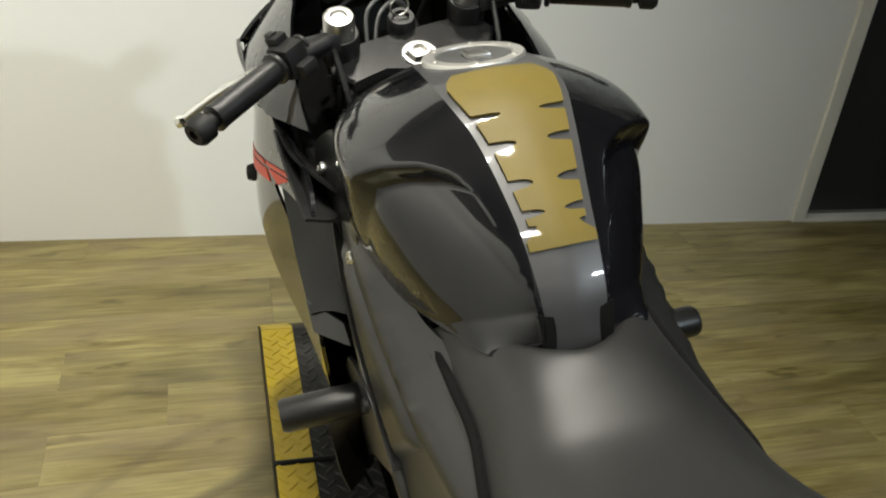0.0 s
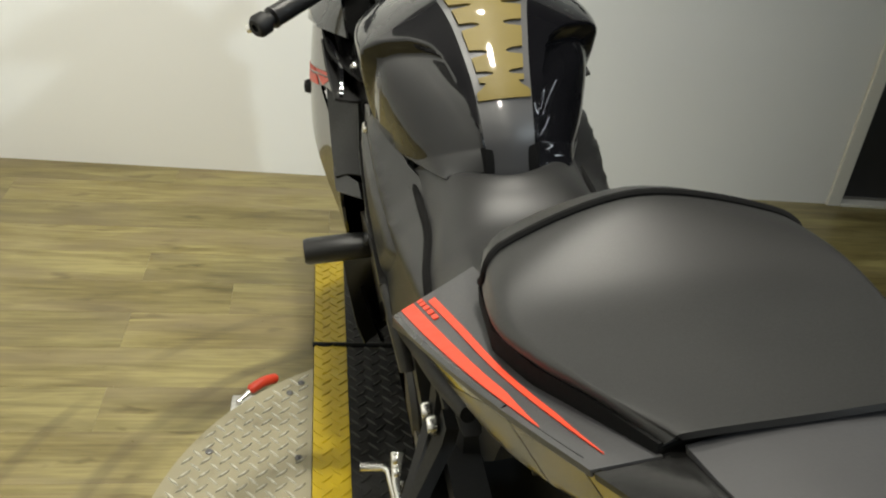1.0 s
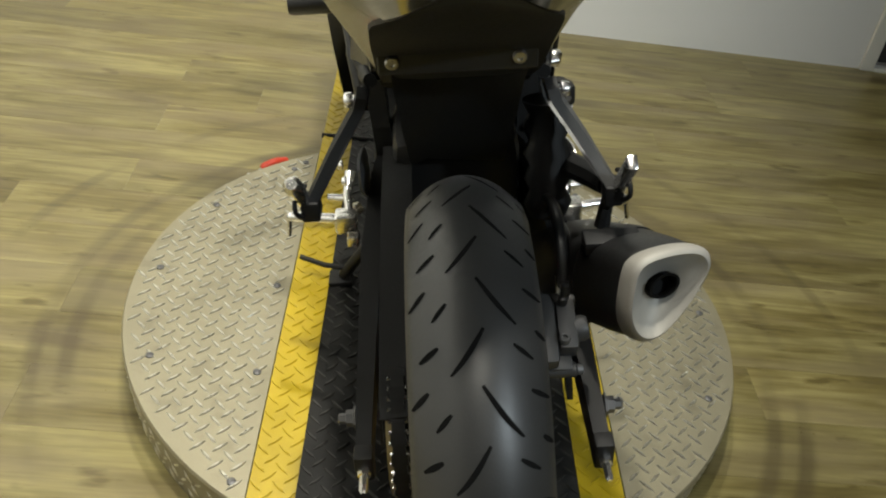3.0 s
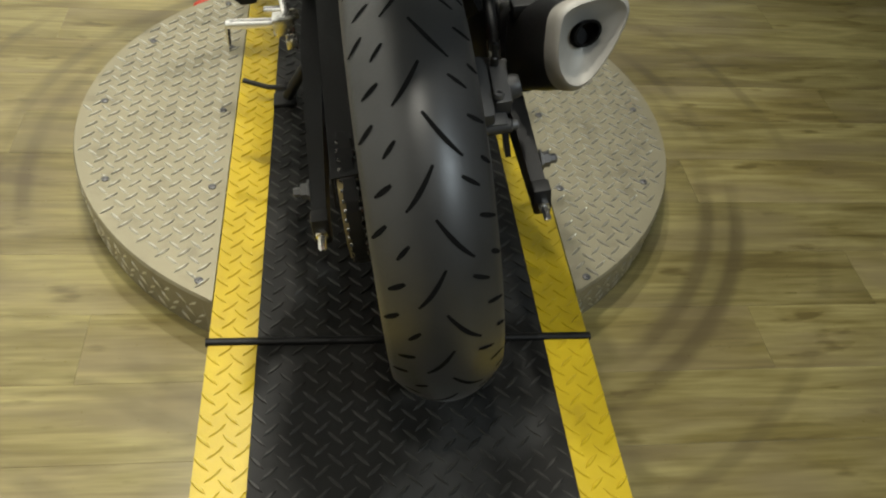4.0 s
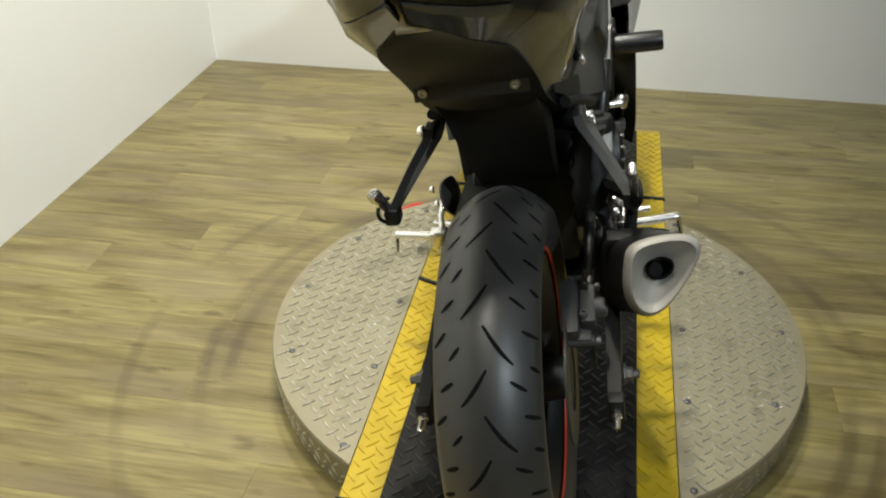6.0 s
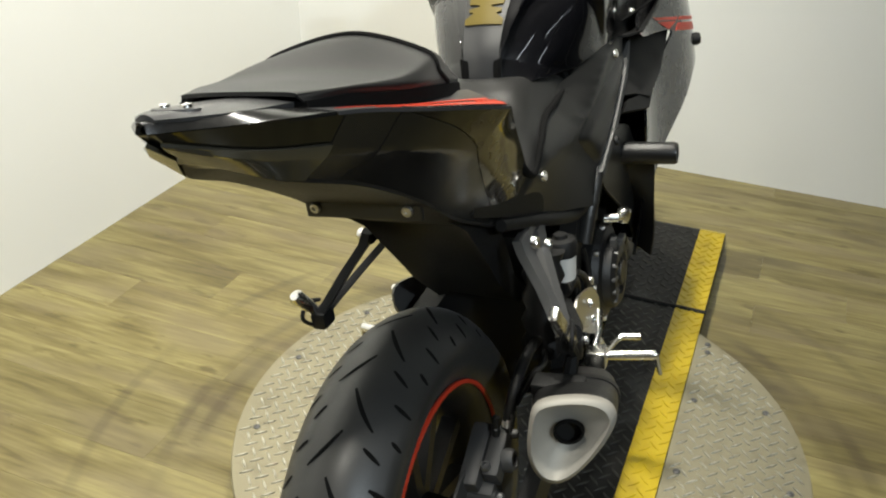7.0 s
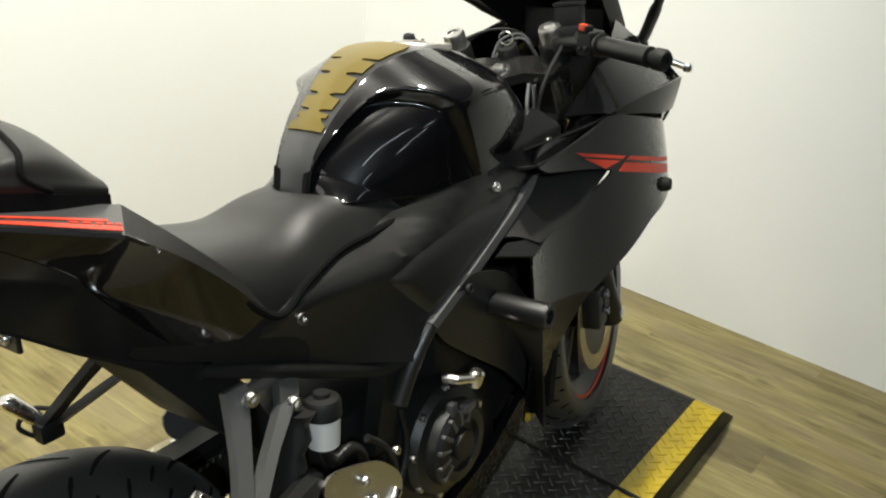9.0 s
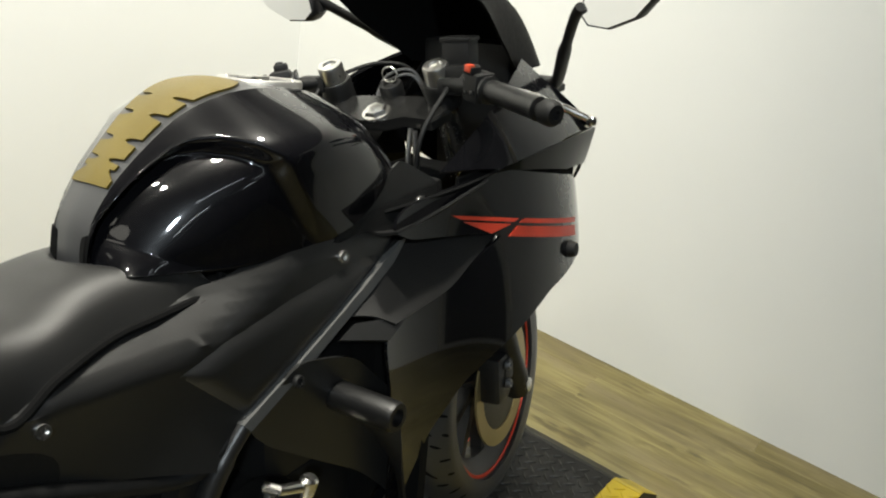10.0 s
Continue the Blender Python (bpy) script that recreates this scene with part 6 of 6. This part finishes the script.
CX, CY, CR = -0.010, 0.305, 0.617
for s in (-1, 1):
    lim = 0.312
    r = thing("turntable_half", "worn aluminium diamond-plate half of a round turntable", "turntable", Matrix.Identity(4), "turntable halves")
    a0 = math.acos((lim - s * CX) / CR)
    arc = [(CX + s * CR * math.cos(a), CY + CR * math.sin(a)) for a in (-a0 + 2 * a0 * k / 56 for k in range(57))]
    bm = bmesh.new()
    rings(bm, [[(CX + (x - CX) * k, CY + (y - CY) * k, z) if abs(x - s * lim) > 1e-3 else (x, y, z) for x, y in arc] for k, z in ((0.985, 0.0), (1.0, TOP - 0.004), (0.996, TOP + 0.002))])
    part("disc_plate", bm, ALUPLATE, r, "worn diamond-plate deck", smooth=False)
    tread("deck_tread", LUGM, r, lambda a, b, s=s: s * a > lim + 0.014 and (a - CX) ** 2 + (b - CY) ** 2 < (CR - 0.016) ** 2, -0.62, 0.62, -0.33, 0.94, TOP + 0.002)
    # raised bars on the rim
    verts, faces = [], []
    for k in range(44):
        for tier, row in enumerate((0.020, 0.046, 0.072)):
            a = -a0 + 2 * a0 * (k + 0.5 + 0.5 * (tier % 2)) / 45
            rr = CR * (1 - 0.015 * (1 - row / TOP))
            c, w = Vector((CX + s * rr * math.cos(a), CY + rr * math.sin(a), row)), Vector((s * math.cos(a), math.sin(a), 0))
            t = Vector((-w.y, w.x, 0))
            d = (t + Vector((0, 0, 1 if (k + tier) % 2 else -1))).normalized()
            e = w.cross(d)
            b = len(verts)
            for u, v, h in ((-1, 0, 0), (0, -1, 0), (1, 0, 0), (0, 1, 0), (0, 0, 1)):
                verts.append(tuple(c + d * u * 0.0165 + e * v * 0.0036 + w * h * 0.0026))
            faces += [(b, b + 1, b + 4), (b + 1, b + 2, b + 4), (b + 2, b + 3, b + 4), (b + 3, b, b + 4)]
    me = bpy.data.meshes.new("rim_tread")
    me.from_pydata(verts, [], faces)
    me.materials.append(LUGM)
    ob = new("rim_tread", me)
    ob.parent = r
    tagged(ob, kind="stuff")
    outer = [math.radians(a) for a in (-58, -23, 3, 28, 52)]
    spots = [(CX + s * (CR - 0.045) * math.cos(a), CY + (CR - 0.045) * math.sin(a)) for a in outer if s * CX + (CR - 0.045) * math.cos(a) > lim + 0.02]
    spots += [(s * 0.338, y) for y in (-0.185, 0.06, 0.308, 0.555, 0.79)]
    for x, y in spots:
        bm = bmesh.new()
        lathe(bm, [(0.0075, 0), (0.0075, 0.0022), (0.0055, 0.0036), (0.0, 0.0036)], (x, y, TOP + 0.002), (0, 0, 1), 12)
        lathe(bm, [(0.0032, 0.0030), (0.0032, 0.0050), (0.0, 0.0050)], (x, y, TOP + 0.002), (0, 0, 1), 6)
        part("deck_bolt", bm, ALLOY, r)

# red locking handle beside the turntable
lock = thing("turntable_lock", "red-handled steel locking lever on the floor by the turntable", "lever", Matrix.Identity(4))
bm = bmesh.new()
tube(bm, curve_pts([(-0.395, 0.872, 0.050), (-0.425, 0.850, 0.056), (-0.455, 0.828, 0.048)], 5), [0.008] + [0.012] * 9 + [0.008], 12)
part("handle", bm, RED, lock, "red handle")
bm = bmesh.new()
tube(bm, [(-0.45, 0.832, 0.046), (-0.478, 0.812, 0.030), (-0.45, 0.800, 0.018)], 0.007, 10)
box(bm, (-0.455, 0.812, 0.012), (0.08, 0.06, 0.024), None, 0.005)
part("bracket", bm, STEEL, lock)

# ---------- room ----------
HIGH = 3.92
PANEL = 2.45
XL, XR, YB, YF = -1.605, 6.0, -6.0, 2.06
SKEW = radians(-1.8)


def structure(name, bm, mat, label, category, smooth=False):
    return tagged(part(name, bm, mat, smooth=smooth), label, category, kind="structure")


bm = bmesh.new()
box(bm, ((XL + XR) / 2, (YB + YF) / 2, -0.06), (XR - XL + 0.6, YF - YB + 0.9, 0.10))
floor = structure("floor", bm, SEAMM, "wood-look vinyl plank floor in pale oak with scuffs", "floor")
bm = bmesh.new()
box(bm, (4.7, (YB + YF) / 2, -0.006), (3.2, YF - YB + 0.4, 0.010))
box(bm, (0.8, -4.35, -0.006), (4.6, 3.45, 0.010))
structure("floor_far", bm, PLANK, "pale oak vinyl floor of the wider hall", "floor")
bm = bmesh.new()
box(bm, (XL - 0.06, (YB + YF) / 2, PANEL / 2), (0.12, YF - YB + 0.9, PANEL))
structure("wall_west", bm, WALL, "plain white painted wall", "wall")
# dark strip above the white wall, out of view, added to darken tank reflections
bm = bmesh.new()
box(bm, (XL - 0.06, (YB + YF) / 2, (HIGH + PANEL) / 2), (0.12, YF - YB + 0.9, HIGH - PANEL))
structure("wall_west_upper", bm, FARWALL, "unseen dark upper wall added to darken reflections", "wall")
bm = bmesh.new()
box(bm, (XR + 0.06, (YB + YF) / 2, HIGH / 2), (0.12, YF - YB + 0.9, HIGH))
structure("wall_east", bm, FARWALL, "plain grey painted wall", "wall")
bm = bmesh.new()
box(bm, ((XL + XR) / 2, YB - 0.06, HIGH / 2), (XR - XL + 0.3, 0.12, HIGH))
structure("wall_south", bm, FARWALL, "plain grey painted wall", "wall")
bm = bmesh.new()
box(bm, ((XL + XR) / 2, (YB + YF) / 2, HIGH + 0.05), (XR - XL + 0.6, YF - YB + 0.9, 0.10))
structure("ceiling", bm, CEIL, "plain grey ceiling", "ceiling")
# north wall, slightly out of square, with a door opening
NW = Matrix.Translation((0, YF, 0)) @ Matrix.Rotation(SKEW, 4, "Z")
D0, D1, DH = 1.685, 2.56, 2.06
bm = bmesh.new()
box(bm, ((XL - 0.3 + D0) / 2, 0.06, PANEL / 2), (D0 - XL + 0.3, 0.12, PANEL), NW)
box(bm, ((D0 + D1) / 2, 0.06, (PANEL + DH) / 2), (D1 - D0, 0.12, PANEL - DH), NW)
structure("wall_north", bm, WALL, "white painted wall with a doorway", "wall")
bm = bmesh.new()
box(bm, ((D1 + XR + 0.4) / 2, 0.06, HIGH / 2), (XR + 0.4 - D1, 0.12, HIGH), NW)
# unseen dark strip over the north wall, added for the same darker reflections
box(bm, ((XL - 0.3 + D1) / 2, 0.06, (HIGH + PANEL) / 2), (D1 - XL + 0.3, 0.12, HIGH - PANEL), NW)
structure("wall_north_far", bm, FARWALL, "grey wall beyond the door, with an unseen upper strip added to darken reflections", "wall")
bm = bmesh.new()
box(bm, (D0 - 0.024, -0.008, DH / 2), (0.052, 0.016, DH), NW, 0.003)
box(bm, (D1 + 0.024, -0.008, DH / 2), (0.052, 0.016, DH), NW, 0.003)
box(bm, ((D0 + D1) / 2, -0.008, DH + 0.026), (D1 - D0 + 0.10, 0.016, 0.052), NW, 0.003)
trim = structure("trim", bm, TRIMW, "white painted door casing", "door casing")
bm = bmesh.new()
box(bm, ((D0 + D1) / 2, 0.05, DH / 2 + 0.012), (D1 - D0 - 0.006, 0.04, DH - 0.02), NW, 0.003)
structure("door_1", bm, DOORM, "dark grey closed door", "door")
bm = bmesh.new()
box(bm, ((D0 + D1) / 2, 0.005, 0.006), (D1 - D0 - 0.004, 0.05, 0.012), NW, 0.003)
structure("threshold", bm, TRIMW, "white door threshold strip", "threshold")

# ---------- floor planks ----------
random.seed(5)
PW, PL = 0.152, 1.22
plank_meshes = {}


def plank(x0, x1, y0):
    key = round(x1 - x0, 3)
    if key not in plank_meshes:
        bm = bmesh.new()
        w, l, b, h = PW - 0.0004, key - 0.0004, 0.0002, 0.010
        loops = [[(-l / 2 + e, -w / 2 + e, z), (l / 2 - e, -w / 2 + e, z), (l / 2 - e, w / 2 - e, z), (-l / 2 + e, w / 2 - e, z)] for e, z in ((0, -h), (0, -b * 0.6), (b, 0))]
        rings(bm, loops)
        me = bpy.data.meshes.new("plank")
        bm.to_mesh(me)
        bm.free()
        me.materials.append(PLANK)
        plank_meshes[key] = me
    ob = new("plank", plank_meshes[key])
    ob.parent = floor
    ob.location = ((x0 + x1) / 2, y0 + PW / 2, 0)


y, row = -2.6, 0
while y < YF + 0.18:
    x = XL - random.choice((0.15, 0.4, 0.65, 0.9, 1.1))
    while x < 3.0:
        if x + PL > XL + 0.05:
            plank(max(x, XL - 0.05), x + PL, y)
        x += PL
    y += PW
    row += 1

# ---------- tube battens of the wider hall ----------
TUBE = bpy.data.materials.new("lit_tube")
TUBE.use_nodes = True
TUBE.node_tree.nodes["Principled BSDF"].inputs["Emission Color"].default_value = (0.86, 0.94, 1.0, 1)
TUBE.node_tree.nodes["Principled BSDF"].inputs["Emission Strength"].default_value = 14.0


def tube_batten(x, y, z):
    """A hanging batten with one bare tube under a white channel."""
    r = thing("tube_light", "white hanging batten with one lit tube", "ceiling light", pose(x, y, z), "hall battens")
    bm = bmesh.new()
    box(bm, (0, 0, 0.045), (0.06, 1.26, 0.05), None, 0.006)
    for ey in (-0.615, 0.615):
        box(bm, (0, ey, 0.008), (0.03, 0.02, 0.05), None, 0.004)
    part("channel", bm, WHITEP, r, smooth=False)
    bm = bmesh.new()
    tube(bm, [(0, -0.60, 0), (0, 0, 0), (0, 0.60, 0)], 0.016, 12)
    part("tube", bm, TUBE, r, "lit white tube")
    for wy in (-0.5, 0.5):
        bm = bmesh.new()
        tube(bm, [(0, wy, 0.06), (0, wy, HIGH - z)], 0.002, 6)
        part("wire", bm, STEEL, r)


for bx, by in ((2.2, -1.2), (3.6, 0.3), (3.9, -2.6), (5.0, -0.6)):
    tube_batten(bx, by, 3.3)
